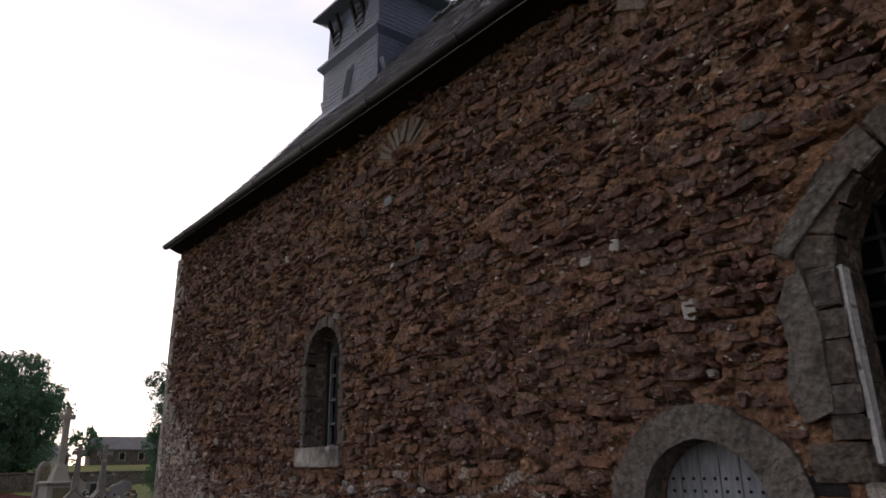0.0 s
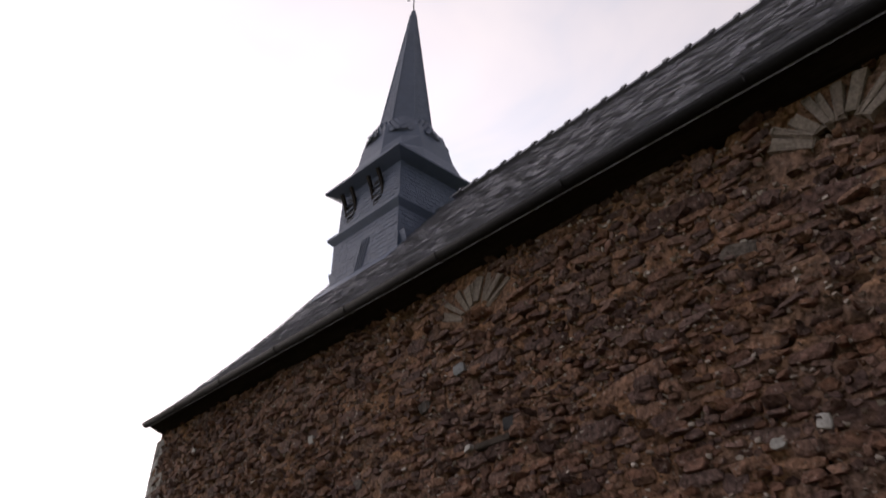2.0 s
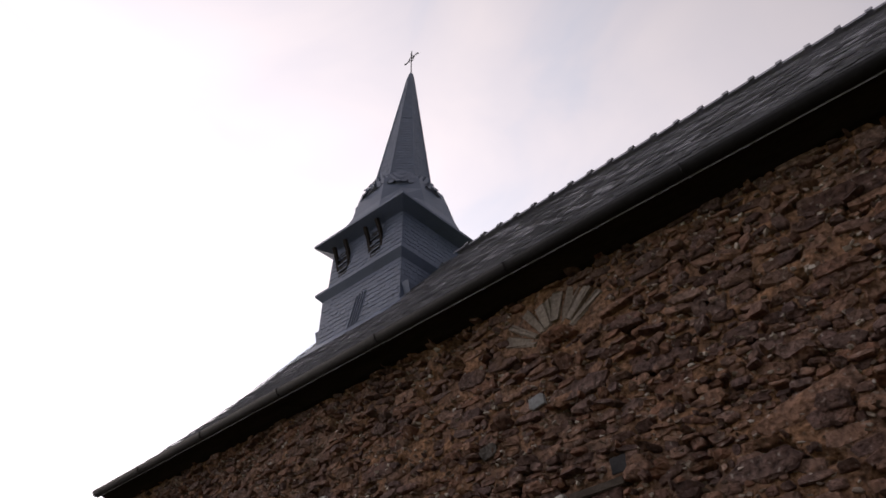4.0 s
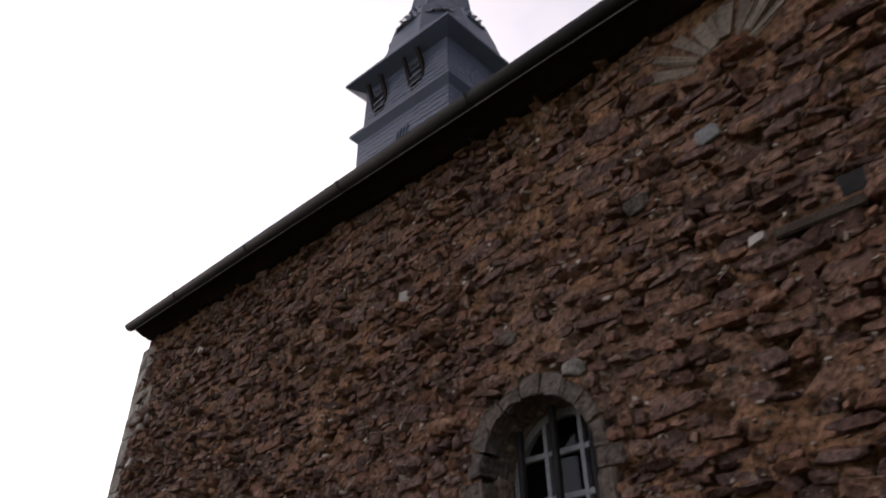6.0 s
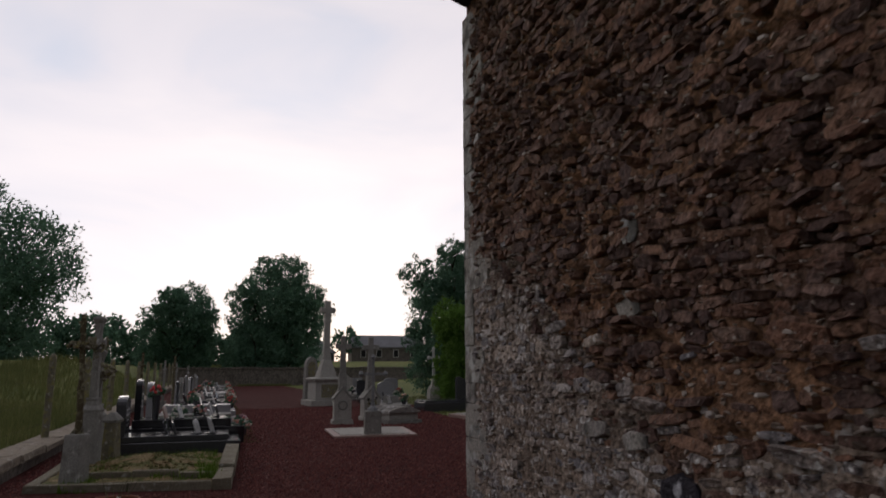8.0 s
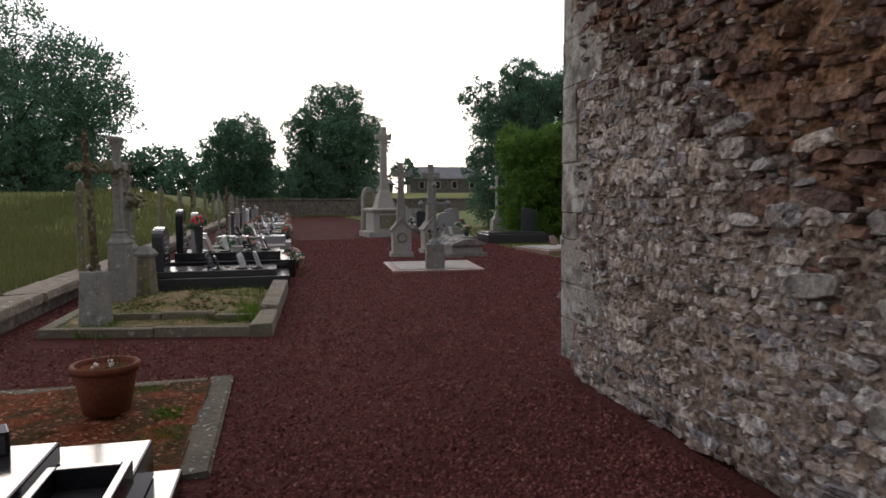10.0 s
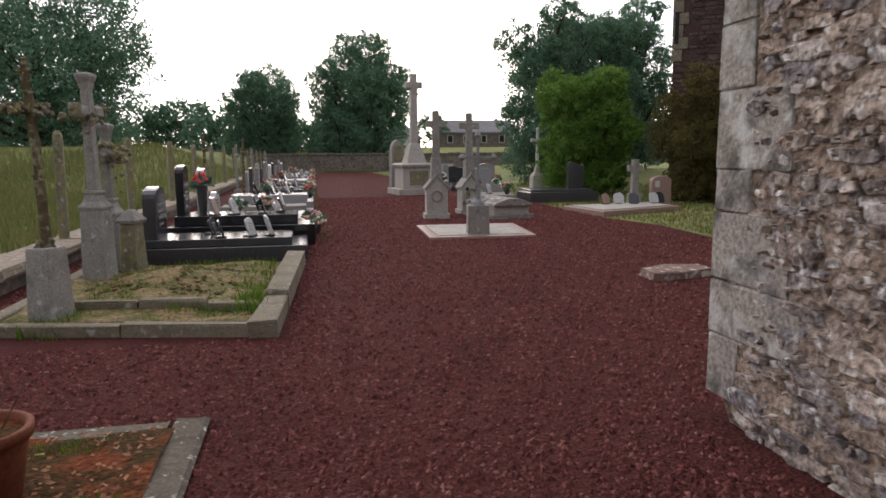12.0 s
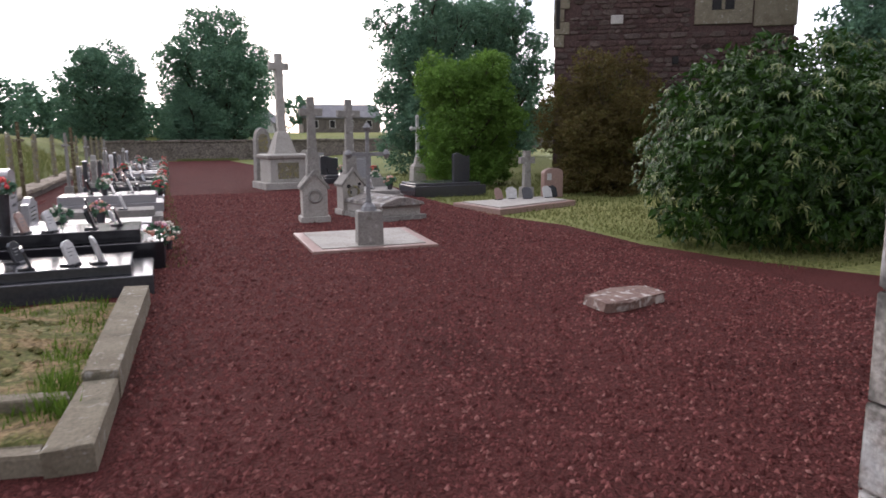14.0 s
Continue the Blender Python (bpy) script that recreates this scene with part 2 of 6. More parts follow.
M_PALE = material("pale_stone", [(0.272, 0.2584, 0.2312), (0.3672, 0.3536, 0.3196), (0.3196, 0.306, 0.2788)], 2, 0.88, 0.3, 40, rand=0.2, spots=((0.20, 0.18, 0.15), 5, 0.6, 0.5))
M_LICHEN = material("lichened_stone", [(0.104, 0.096, 0.072), (0.192, 0.176, 0.12), (0.16, 0.152, 0.136)], 5, 0.95, 0.6, 40, spots=((0.24, 0.22, 0.08), 9, 0.52, 0.8), spots2=((0.45, 0.44, 0.4), 13, 0.6, 0.8))
M_BLACK = material("black_polished_granite", [(0.011, 0.011, 0.013), (0.017, 0.017, 0.020)], 20, 0.12, 0.0, 80, spec=0.42, fine=0.3)
M_DGREY = material("dark_grey_granite", [(0.035, 0.037, 0.042), (0.055, 0.057, 0.062)], 30, 0.16, 0.0, 120, spec=0.5)
M_GREY = material("grey_granite", [(0.20, 0.20, 0.205), (0.30, 0.30, 0.305)], 40, 0.25, 0.0, 120, spec=0.5)
M_PINK = material("pink_granite", [(0.24, 0.16, 0.135), (0.33, 0.23, 0.20)], 30, 0.35, 0.0, 120)
M_WHITE = material("white_marble", [(0.44, 0.44, 0.432), (0.544, 0.544, 0.536)], 5, 0.4, 0.05, 30)
M_TERRA = material("terracotta", [(0.13, 0.0425, 0.0225), (0.17, 0.06, 0.0325)], 6, 0.75, 0.15, 40)
M_RUST = material("rusty_iron", [(0.055, 0.042, 0.025), (0.13, 0.11, 0.065)], 9, 0.95, 0.4, 60, spots=((0.26, 0.25, 0.16), 14, 0.52, 0.8))
M_BARK = material("bark", [(0.035, 0.028, 0.02), (0.075, 0.06, 0.045)], 6, 0.95, 0.6, 30, stretch=(1, 1, 0.3))
# green lifted and blued so the colour carries the distant trees' haze
M_LEAF = material("haze_tinted_foliage", [(0.058, 0.118, 0.084), (0.105, 0.195, 0.125), (0.155, 0.275, 0.165)], 0.6, 0.6, 0.0, rand=0.6, through_light=0.3)
M_LEAFB = material("bright_foliage", [(0.064, 0.132, 0.024), (0.118, 0.218, 0.039), (0.163, 0.295, 0.058)], 1.0, 0.55, 0.0, rand=0.6, through_light=0.35)
M_LEAFR = material("russet_foliage", [(0.0638, 0.0493, 0.0183), (0.1092, 0.0852, 0.0293), (0.0818, 0.101, 0.0255)], 1.0, 0.6, 0.0, rand=0.6, through_light=0.35)
M_LEAFG = material("glossy_foliage", [(0.0060, 0.0200, 0.0030), (0.0160, 0.0450, 0.0060), (0.0300, 0.0750, 0.0100), (0.0550, 0.1063, 0.0180)], 1.5, 0.40, 0.0, rand=0.75, spec=0.2, through_light=0.2)
M_PETALR = material("red_petals", [(0.45, 0.03, 0.05), (0.62, 0.12, 0.10)], 10, 0.6, 0.0, rand=0.7)
M_PETALP = material("mixed_petals", [(0.5, 0.08, 0.10), (0.6, 0.3, 0.2), (0.62, 0.45, 0.4), (0.35, 0.12, 0.25)], 10, 0.6, 0.0, rand=0.9)
M_PETALW = material("pale_petals", [(0.6, 0.55, 0.45), (0.7, 0.68, 0.62)], 10, 0.6, 0.0, rand=0.8)
M_WALLFAR = material("far_rubble", [(0.08, 0.07, 0.06), (0.16, 0.14, 0.12), (0.12, 0.105, 0.095)], 1.5, 0.95, 0.5, 9, fine=0.8)
M_PLASTER = material("pale_plaster", [(0.42, 0.41, 0.38), (0.55, 0.54, 0.5)], 0.5, 0.9, 0.1, 10)
M_TILE = material("far_slate_roof", [(0.16, 0.16, 0.17), (0.22, 0.22, 0.23)], 1, 0.7, 0.2, 8)
M_OLDSTONE = material("manor_rubble", [(0.050, 0.032, 0.030), (0.085, 0.055, 0.050), (0.065, 0.050, 0.046), (0.11, 0.085, 0.075)], 1.0, 0.9, 0.5, 20, rand=0.8, spots=((0.3, 0.29, 0.27), 6, 0.66, 0.5), fine=0.6)


def glass(name, tint, rough=0.03):
    m = bpy.data.materials.new(name)
    m.use_nodes = True
    b = m.node_tree.nodes["Principled BSDF"]
    b.inputs["Base Color"].default_value = (*tint, 1)
    b.inputs["Roughness"].default_value = rough
    b.inputs["Transmission Weight"].default_value = 0.9
    b.inputs["IOR"].default_value = 1.3
    return m


M_GLASS = glass("old_glass", (0.03, 0.036, 0.045), 0.08)


# ---- building helpers ----
def link_mesh(name, bm, mat, parent=None, smooth=False):
    me = bpy.data.meshes.new(name)
    bm.to_mesh(me)
    bm.free()
    me.materials.append(mat)
    if smooth:
        for p in me.polygons:
            p.use_smooth = True
    ob = new(name, me)
    ob.parent = parent
    return ob


def part(name, bm, mat, parent, label="", smooth=False):
    ob = link_mesh(name, bm, mat, parent, smooth)
    if label:
        ob["label"] = label
    return ob


def raw(name, verts, faces, mat, parent=None, smooth=False):
    me = bpy.data.meshes.new(name)
    me.from_pydata(verts, [], faces)
    me.materials.append(mat)
    if smooth:
        for p in me.polygons:
            p.use_smooth = True
    ob = new(name, me)
    ob.parent = parent
    return ob


def thing(name, at, label, category, group="", turn=0.0):
    e = new(name)
    e.empty_display_size = 0.1
    e.matrix_basis = pose(*at, 0, 0, turn)
    return tagged(e, label, category, group)


def structure(ob, label, category):
    return tagged(ob, label, category, "", "structure")


def box(bm, x0, x1, y0, y1, z0, z1, bevel=0.0, taper=1.0):
    v = bmesh.ops.create_cube(bm, size=1.0)["verts"]
    for q in v:
        k = taper if q.co.z > 0 else 1.0
        q.co = ((x0 + x1) / 2 + q.co.x * (x1 - x0) * k, (y0 + y1) / 2 + q.co.y * (y1 - y0) * k, (z0 + z1) / 2 + q.co.z * (z1 - z0))
    if bevel:
        es = list({e for q in v for e in q.link_edges})
        bmesh.ops.bevel(bm, geom=es, offset=bevel, segments=2, affect="EDGES", profile=0.5)
    return bm


def rbox(x0, x1, y0, y1, z0, z1, bevel=0.012, taper=1.0):
    return box(bmesh.new(), x0, x1, y0, y1, z0, z1, bevel, taper)


def prism(bm, pts, axis, a, b, bevel=0.0):
    """A flat outline pushed from a to b along an axis; pts are the two other coordinates."""
    def at(p, q):
        return {"x": (q, p[0], p[1]), "y": (p[0], q, p[1]), "z": (p[0], p[1], q)}[axis]
    lo = [bm.verts.new(at(p, a)) for p in pts]
    hi = [bm.verts.new(at(p, b)) for p in pts]
    fs = [bm.faces.new(lo), bm.faces.new(hi[::-1])]
    n = len(pts)
    for i in range(n):
        fs.append(bm.faces.new((lo[i], hi[i], hi[(i + 1) % n], lo[(i + 1) % n])))
    bmesh.ops.recalc_face_normals(bm, faces=fs)
    if bevel:
        es = list({e for f in fs[:2] for e in f.edges})
        bmesh.ops.bevel(bm, geom=es, offset=bevel, segments=2, affect="EDGES", profile=0.5)
    return bm


def lathe(bm, prof, n=16, x=0.0, y=0.0, phase=0.0, caps=True):
    rings = []
    for r, z in prof:
        rings.append([bm.verts.new((x + r * math.cos(phase + 2 * math.pi * i / n), y + r * math.sin(phase + 2 * math.pi * i / n), z)) for i in range(n)])
    for a, b in zip(rings, rings[1:]):
        for i in range(n):
            bm.faces.new((a[i], a[(i + 1) % n], b[(i + 1) % n], b[i]))
    if caps:
        bm.faces.new(rings[0][::-1])
        bm.faces.new(rings[-1])
    return bm


def tube(bm, p, q, r0, r1=None, n=8):
    p, q = Vector(p), Vector(q)
    r1 = r0 if r1 is None else r1
    d = (q - p).normalized()
    u = d.orthogonal().normalized()
    w = d.cross(u)
    a = [bm.verts.new(p + (u * math.cos(2 * math.pi * i / n) + w * math.sin(2 * math.pi * i / n)) * r0) for i in range(n)]
    b = [bm.verts.new(q + (u * math.cos(2 * math.pi * i / n) + w * math.sin(2 * math.pi * i / n)) * r1) for i in range(n)]
    for i in range(n):
        bm.faces.new((a[i], a[(i + 1) % n], b[(i + 1) % n], b[i]))
    bm.faces.new(a[::-1])
    bm.faces.new(b)
    return bm


def arch(y0, y1, z0, zs, n=14, grow=0.0):
    """Outline of an opening with a half-round head, anticlockwise in (y, z)."""
    c, r = (y0 + y1) / 2, (y1 - y0) / 2 + grow
    pts = [(c - r, z0 - grow), (c + r, z0 - grow)]
    return pts + [(c + r * math.cos(math.pi * i / n), zs + r * math.sin(math.pi * i / n)) for i in range(n + 1)]


def in_arch(y, z, o, grow=0.0):
    y0, y1, z0, zs = o
    c, r = (y0 + y1) / 2, (y1 - y0) / 2 + grow
    if z < z0 - grow or abs(y - c) > r:
        return False
    return z < zs or (y - c) ** 2 + (z - zs) ** 2 < r * r


def jag(bm, amount, seed=0):
    rr = random.Random(seed)
    for v in bm.verts:
        v.co += Vector((rr.uniform(-1, 1), rr.uniform(-1, 1), rr.uniform(-1, 1))) * amount
    return bm

# ---- ground ----
W = 4.18          # outer face of the church's long wall
CORNER = 14.95    # where it ends
SLOPE = 0.049     # the old walls and roof rise a little along their length


def smooth(t):
    t = min(1.0, max(0.0, t))
    return t * t * (3 - 2 * t)


def land(x, y):
    side = smooth((-1.6 - x) / 7.0)
    edge = 0.22 * smooth((-1.62 - x) / 0.3) if 5 < y < 74 else 0.0
    a = edge + 1.95 * smooth((y - 22) / 38) * side
    b = 2.5 * smooth((y - 76) / 36)
    c = 0.0 if x < 12 else 0.6 * smooth((x - 12) / 10) * smooth((y - 18) / 10)
    return max(a, b, c)


def ground_sheet():
    xs = sorted(set([-2500, -900, -400, -200] + list(range(-120, -40, 10)) + [i * 1.5 - 40 for i in range(25)] + [-1.06, -2.05, -1.92, -1.77, -1.62, -1.4] + [i * 1.5 - 1.0 for i in range(28)] + list(range(42, 122, 10)) + [200, 400, 900, 2500]))
    ys = sorted(set([-2500, -900, -300, -120] + list(range(-60, 10, 10)) + [10 + i * 1.5 for i in range(74)] + [130, 160, 200, 300, 600, 1200, 2500]))
    verts = [(x, y, land(x, y) - 0.03) for y in ys for x in xs]
    k = len(xs)
    faces = [(j * k + i, j * k + i + 1, (j + 1) * k + i + 1, (j + 1) * k + i) for j in range(len(ys) - 1) for i in range(k - 1)]
    return structure(raw("ground", verts, faces, M_FIELD, None, True), "yellow-green meadow grass rising gently beyond the churchyard", "ground")


ground = ground_sheet()


def gravel_yard():
    rows = [(-12, -1.42, 12.4), (17.0, -1.42, 12.4), (18.4, -1.42, 10.2), (20.5, -1.42, 9.3), (22.0, -1.42, 9.0), (24.5, -1.42, 9.2), (26.8, -1.42, 8.7), (31, -1.42, 8.9), (36, -1.42, 9.6), (44, -1.42, 9.2), (60, -1.42, 7.6), (69.5, -1.42, 7.2)]
    verts, faces = [], []
    for y, a, b in rows:
        verts += [(a, y, 0.0), (b, y, 0.0)]
    for i in range(len(rows) - 1):
        faces.append((2 * i, 2 * i + 1, 2 * i + 3, 2 * i + 2))
    return structure(raw("gravel_yard", verts, faces, M_GRAVEL), "dark reddish crushed gravel covering the churchyard", "gravel")


yard = gravel_yard()


def pebbles():
    rr = np.random.RandomState(3)
    n = 130000
    u = rr.rand(n)
    y = 11.4 + 24 * u ** 2.2
    x = rr.uniform(-1.3, 8.8, n)
    keep = ~((x > W - 0.1) & (y < CORNER + 0.1)) & ~((x < 1.75) & (x > -0.9) & (y > 17.2)) & ~((x < 1.35) & (y < 15.46))
    x, y = x[keep], y[keep]
    n = len(x)
    s = rr.uniform(0.008, 0.023, n) * (1 + (y - 11.6) * 0.03)
    ang = rr.uniform(0, 6.28, n)
    base = np.array([(1, 0, 0), (0, 1, 0), (-1, 0, 0), (0, -1, 0), (0, 0, 0.8)])
    verts = np.zeros((n, 5, 3))
    for k in range(5):
        j = rr.uniform(0.6, 1.3, n)
        bx, by = base[k, 0] * j, base[k, 1] * j * 0.8
        verts[:, k, 0] = x + s * (bx * np.cos(ang) - by * np.sin(ang))
        verts[:, k, 1] = y + s * (bx * np.sin(ang) + by * np.cos(ang))
        verts[:, k, 2] = s * base[k, 2] * j + 0.001
    verts[:, 4, 0] += rr.uniform(-0.5, 0.5, n) * s
    faces = [(5 * i + a, 5 * i + b, 5 * i + 4) for i in range(n) for a, b in ((0, 1), (1, 2), (2, 3), (3, 0))]
    ob = raw("gravel", verts.reshape(-1, 3).tolist(), faces, M_PEBBLE)
    return tagged(ob, "loose reddish gravel chips strewn over the yard", "gravel", "", "stuff")


gravel = pebbles()

# ---- church ----
def eave_z(y):
    return 6.15 + SLOPE * (y - 15.0)


WIN = (7.47, 8.35, 1.80, 2.88)
BIGWIN = (0.27, 1.57, 1.42, 2.62)
DOOR = (2.17, 3.07, -0.1, 1.24)
OPENINGS = [WIN, BIGWIN, DOOR]


def long_wall():
    bm = bmesh.new()
    outline = [(-8.0, -0.2), (CORNER, -0.2), (CORNER, eave_z(CORNER)), (-8.0, eave_z(-8.0))]
    loops = [outline] + [arch(*o) for o in OPENINGS]
    for x, flip in ((W + 0.14, False), (W + 0.75, True)):
        edges, rings = [], []
        for lp in loops:
            vs = [bm.verts.new((x, a, b)) for a, b in lp]
            edges += [bm.edges.new((vs[i], vs[(i + 1) % len(vs)])) for i in range(len(vs))]
            rings.append(vs)
        bmesh.ops.triangle_fill(bm, use_beauty=True, use_dissolve=False, edges=edges)
        if not flip:
            front = rings
    for fr, bk in zip(front, rings):
        n = len(fr)
        for i in range(n):
            bm.faces.new((fr[i], fr[(i + 1) % n], bk[(i + 1) % n], bk[i]))
    bmesh.ops.recalc_face_normals(bm, faces=bm.faces[:])
    return structure(link_mesh("wall_west", bm, M_LOWMORTAR), "long old church wall of brown schist rubble in earth mortar", "wall")


wall_west = long_wall()


def relief(y, z):
    """How far the mortar stands out of the wall's plane, with hollows where it has fallen out."""
    a = noise.noise(Vector((y * 0.55, z * 0.75, 3.1)))
    b = noise.noise(Vector((y * 2.1, z * 2.6, 9.7)))
    c = noise.noise(Vector((y * 6.0, z * 9.0, 5.5)))
    worn = 0.16 + 0.26 * noise.noise(Vector((y * 0.45, z * 0.5, 14.0)))
    pit = max(0.0, noise.noise(Vector((y * 4.2, z * 9.5, 31.0))) - worn)
    return 0.004 + (0.034 * a + 0.018 * b + 0.012 * c - min(0.12, 0.42 * pit)) * (1 - 0.62 * grey_share(y, z))


def bare(y, z):
    """Share of the face where mortar hides the stones."""
    return smooth((noise.noise(Vector((y * 0.85, z * 1.05, 44.0))) + 0.04) / 0.42)


def grey_share(y, z):
    """How much of the masonry is the greyer stone: most near the foot and towards the corner."""
    top = 1.25 + 1.7 * smooth((y - 11.0) / 3.6)
    return smooth((top + 0.55 - z) / 1.3)


def mortar_face():
    step = 0.042
    ny, nz = int((CORNER - 0.12 + 3.0) / step), int(6.2 / step)
    verts, faces, low, idx = [], [], [], {}
    for j in range(nz + 1):
        for i in range(ny + 1):
            y = -3.0 + i * step
            z = -0.03 + j * (eave_z(y) + 0.03) / nz
            d = relief(y, z)
            if z < 0.16:
                d -= (0.16 - z) * 0.4
            idx[i, j] = len(verts)
            verts.append((W - d, y, z))
    for j in range(nz):
        for i in range(ny):
            q = [idx[i, j], idx[i + 1, j], idx[i + 1, j + 1], idx[i, j + 1]]
            if any(in_arch(verts[k][1], verts[k][2], o, 0.02) for k in q for o in OPENINGS):
                continue
            (low if verts[q[0]][2] < 0.3 or grey_share(verts[q[0]][1], verts[q[0]][2]) > 0.5 + 0.6 * noise.noise(Vector((verts[q[0]][1] * 1.6, verts[q[0]][2] * 1.6, 2.0))) else faces).append(q[::-1])
    raw("mortar", verts, faces, M_MORTAR, wall_west, True)
    raw("base_mortar", verts, low, M_LOWMORTAR, wall_west, True)


mortar_face()


def stone_mesh(rr, cy, cz, w, h, out, tilt, x0=W, n=7):
    ct, st = math.cos(tilt), math.sin(tilt)
    ring = []
    turn = rr.uniform(0, 1)
    for i in range(n):
        a = 2 * math.pi * (i + turn + rr.uniform(-0.33, 0.33)) / n
        c, s = math.cos(a), math.sin(a)
        ring.append((math.copysign(abs(c) ** 0.6, c) * w / 2 * rr.uniform(0.84, 1.12), math.copysign(abs(s) ** 0.6, s) * h / 2 * rr.uniform(0.80, 1.15)))
    verts = []
    lean_y, lean_z = rr.uniform(-0.5, 0.5) * out, rr.uniform(-0.6, 0.4) * out
    for k, x in ((0.86, -out), (0.99, -out * 0.7), (1.0, 0.04)):
        for a, b in ring:
            dx = (a / w * lean_y * 2 + b / h * lean_z * 2) if x < 0 else 0.0
            a2, b2 = a * k * rr.uniform(0.93, 1.05), b * k * rr.uniform(0.9, 1.06)
            verts.append((x0 + x + dx + rr.uniform(-0.1, 0.1) * out, cy + a2 * ct - b2 * st, cz + a2 * st + b2 * ct))
    verts.append((x0 - out * rr.uniform(0.8, 1.25), cy + rr.uniform(-0.2, 0.2) * w, cz + rr.uniform(-0.2, 0.2) * h))
    faces = []
    for k in (0, n):
        for i in range(n):
            faces.append((k + i, k + (i + 1) % n, k + n + (i + 1) % n, k + n + i))
    for i in range(n):
        faces.append((i, 3 * n, (i + 1) % n))
    return verts, faces


# places kept free of rubble: surrounds, quoins, relieving arches
def reserved(y, z, w, h):
    if any(in_arch(y, z, o, g + w * 0.4) for o, g in ((WIN, 0.10), (BIGWIN, 0.30), (DOOR, 0.26))):
        return True
    for cy, cz in ((6.1, 5.06), (2.4, 4.96)):
        r = math.hypot(y - cy, z - cz)
        if 0.14 < r < 0.60 and z > cz - 0.05:
            return True
    if 5.66 < y < 6.30 and 3.68 < z < 3.81 or 5.62 < y < 5.84 and 3.78 < z < 3.94 or 1.70 < y < 2.05 and 1.33 < z < 1.48 or 10.86 < y < 11.28 and 0.58 < z < 0.92:
        return True
    return y > CORNER - 0.30 or (7.3 < y < 8.55 and 1.5 < z < 1.82)


def rubble():
    rr = random.Random(11)
    near, far_v, far_f, low_v, low_f = [], [], [], [], []
    z = 0.02
    while z < 6.2:
        base_h = rr.uniform(0.035, 0.10)
        y = -2.6 + rr.uniform(0, 0.2)
        while y < CORNER - 0.2:
            big = rr.random() < 0.09
            h = base_h * rr.choice((0.55, 0.8, 0.95, 1.1)) * (1.8 if big else 1.0)
            w = h * rr.choice((1.3, 1.8, 2.4, 3.2, 4.2) if z < 1.3 else (0.9, 1.3, 1.7, 2.2, 2.8, 3.8)) * rr.uniform(0.85, 1.15)
            cy = y + w / 2
            cz = z + base_h / 2 + 0.12 * noise.noise(Vector((cy * 0.35, z * 0.3, 1.7))) + rr.uniform(-0.018, 0.018)
            y += w + rr.uniform(-0.004, 0.022)
            if cz > eave_z(cy) - 0.03 or rr.random() < 0.05 + 0.42 * bare(cy, cz) or reserved(cy, cz, w, h):
                continue
            zone = noise.noise(Vector((cy * 0.6, cz * 0.7, 21.0)))
            tilt = rr.gauss(0, 0.12) + (0.8 * max(0.0, zone - 0.12) * rr.choice((1, -1, 1)) if cz > 1.3 else 0.0)
            out = rr.uniform(0.006, 0.042) + (0.04 if rr.random() < 0.16 else 0.0)
            out *= 1 - 0.6 * grey_share(cy, cz)
            face = W - max(-0.012, relief(cy, cz)) * 0.8
            v, f = stone_mesh(rr, cy, cz, w * 0.99, h * 1.02, out, tilt, face + (0.05 - 0.3 * max(0, cz) if cz < 0.16 else 0))
            if 12.0 < cy < 14.7 and 0.1 < cz < 1.9 and len(near) < 300:
                near.append((v, f, rr.random() < grey_share(cy, cz)))
            elif rr.random() < grey_share(cy, cz):
                o = len(low_v)
                low_v += v
                low_f += [tuple(k + o for k in q) for q in f]
            else:
                o = len(far_v)
                far_v += v
                far_f += [tuple(k + o for k in q) for q in f]
        z += base_h
    chip_v, chip_f = [], []
    for i in range(16000):
        cy, cz = rr.uniform(-2.5, CORNER - 0.35), rr.uniform(0.2, 5.9)
        w = rr.uniform(0.012, 0.055)
        h = w * rr.uniform(0.22, 0.8)
        if cz > eave_z(cy) - 0.1 or reserved(cy, cz, w, h):
            continue
        v, f = stone_mesh(rr, cy, cz, w, h, rr.uniform(0.006, 0.035), rr.gauss(0, 0.3), W - relief(cy, cz), 5)
        o = len(chip_v)
        chip_v += v
        chip_f += [tuple(k + o for k in q) for q in f]
    tagged(raw("stone_chips", chip_v, chip_f, M_CHIP, wall_west), kind="stuff")
    for v, f, grey in near:
        raw("stone", v, f, M_LOWRUBBLE if grey else M_RUBBLE, wall_west)
    tagged(raw("rubble_stones", far_v, far_f, M_RUBBLE, wall_west), kind="stuff")
    tagged(raw("base_stones", low_v, low_f, M_LOWRUBBLE, wall_west), kind="stuff")


def quoins():
    z, k = 0.15, 0
    heights = [0.35, 0.31, 0.38, 0.23, 0.42, 0.34, 0.30, 0.40, 0.36, 0.28, 0.41, 0.33, 0.38, 0.30, 0.37, 0.35, 0.34, 0.33, 0.3]
    for h in heights:
        if z + h > eave_z(CORNER) - 0.02:
            break
        ln = (0.26, 0.72, 0.62, 0.30, 0.58, 0.28)[k % 6]
        b = rbox(W - 0.014, W + (0.6 if k % 2 else 0.3), CORNER - ln, CORNER + 0.004, z + 0.003, z + h - 0.003, 0.010)
        part("quoin_stone", jag(b, 0.006, k), M_QUOIN, wall_west)
        z += h
        k += 1


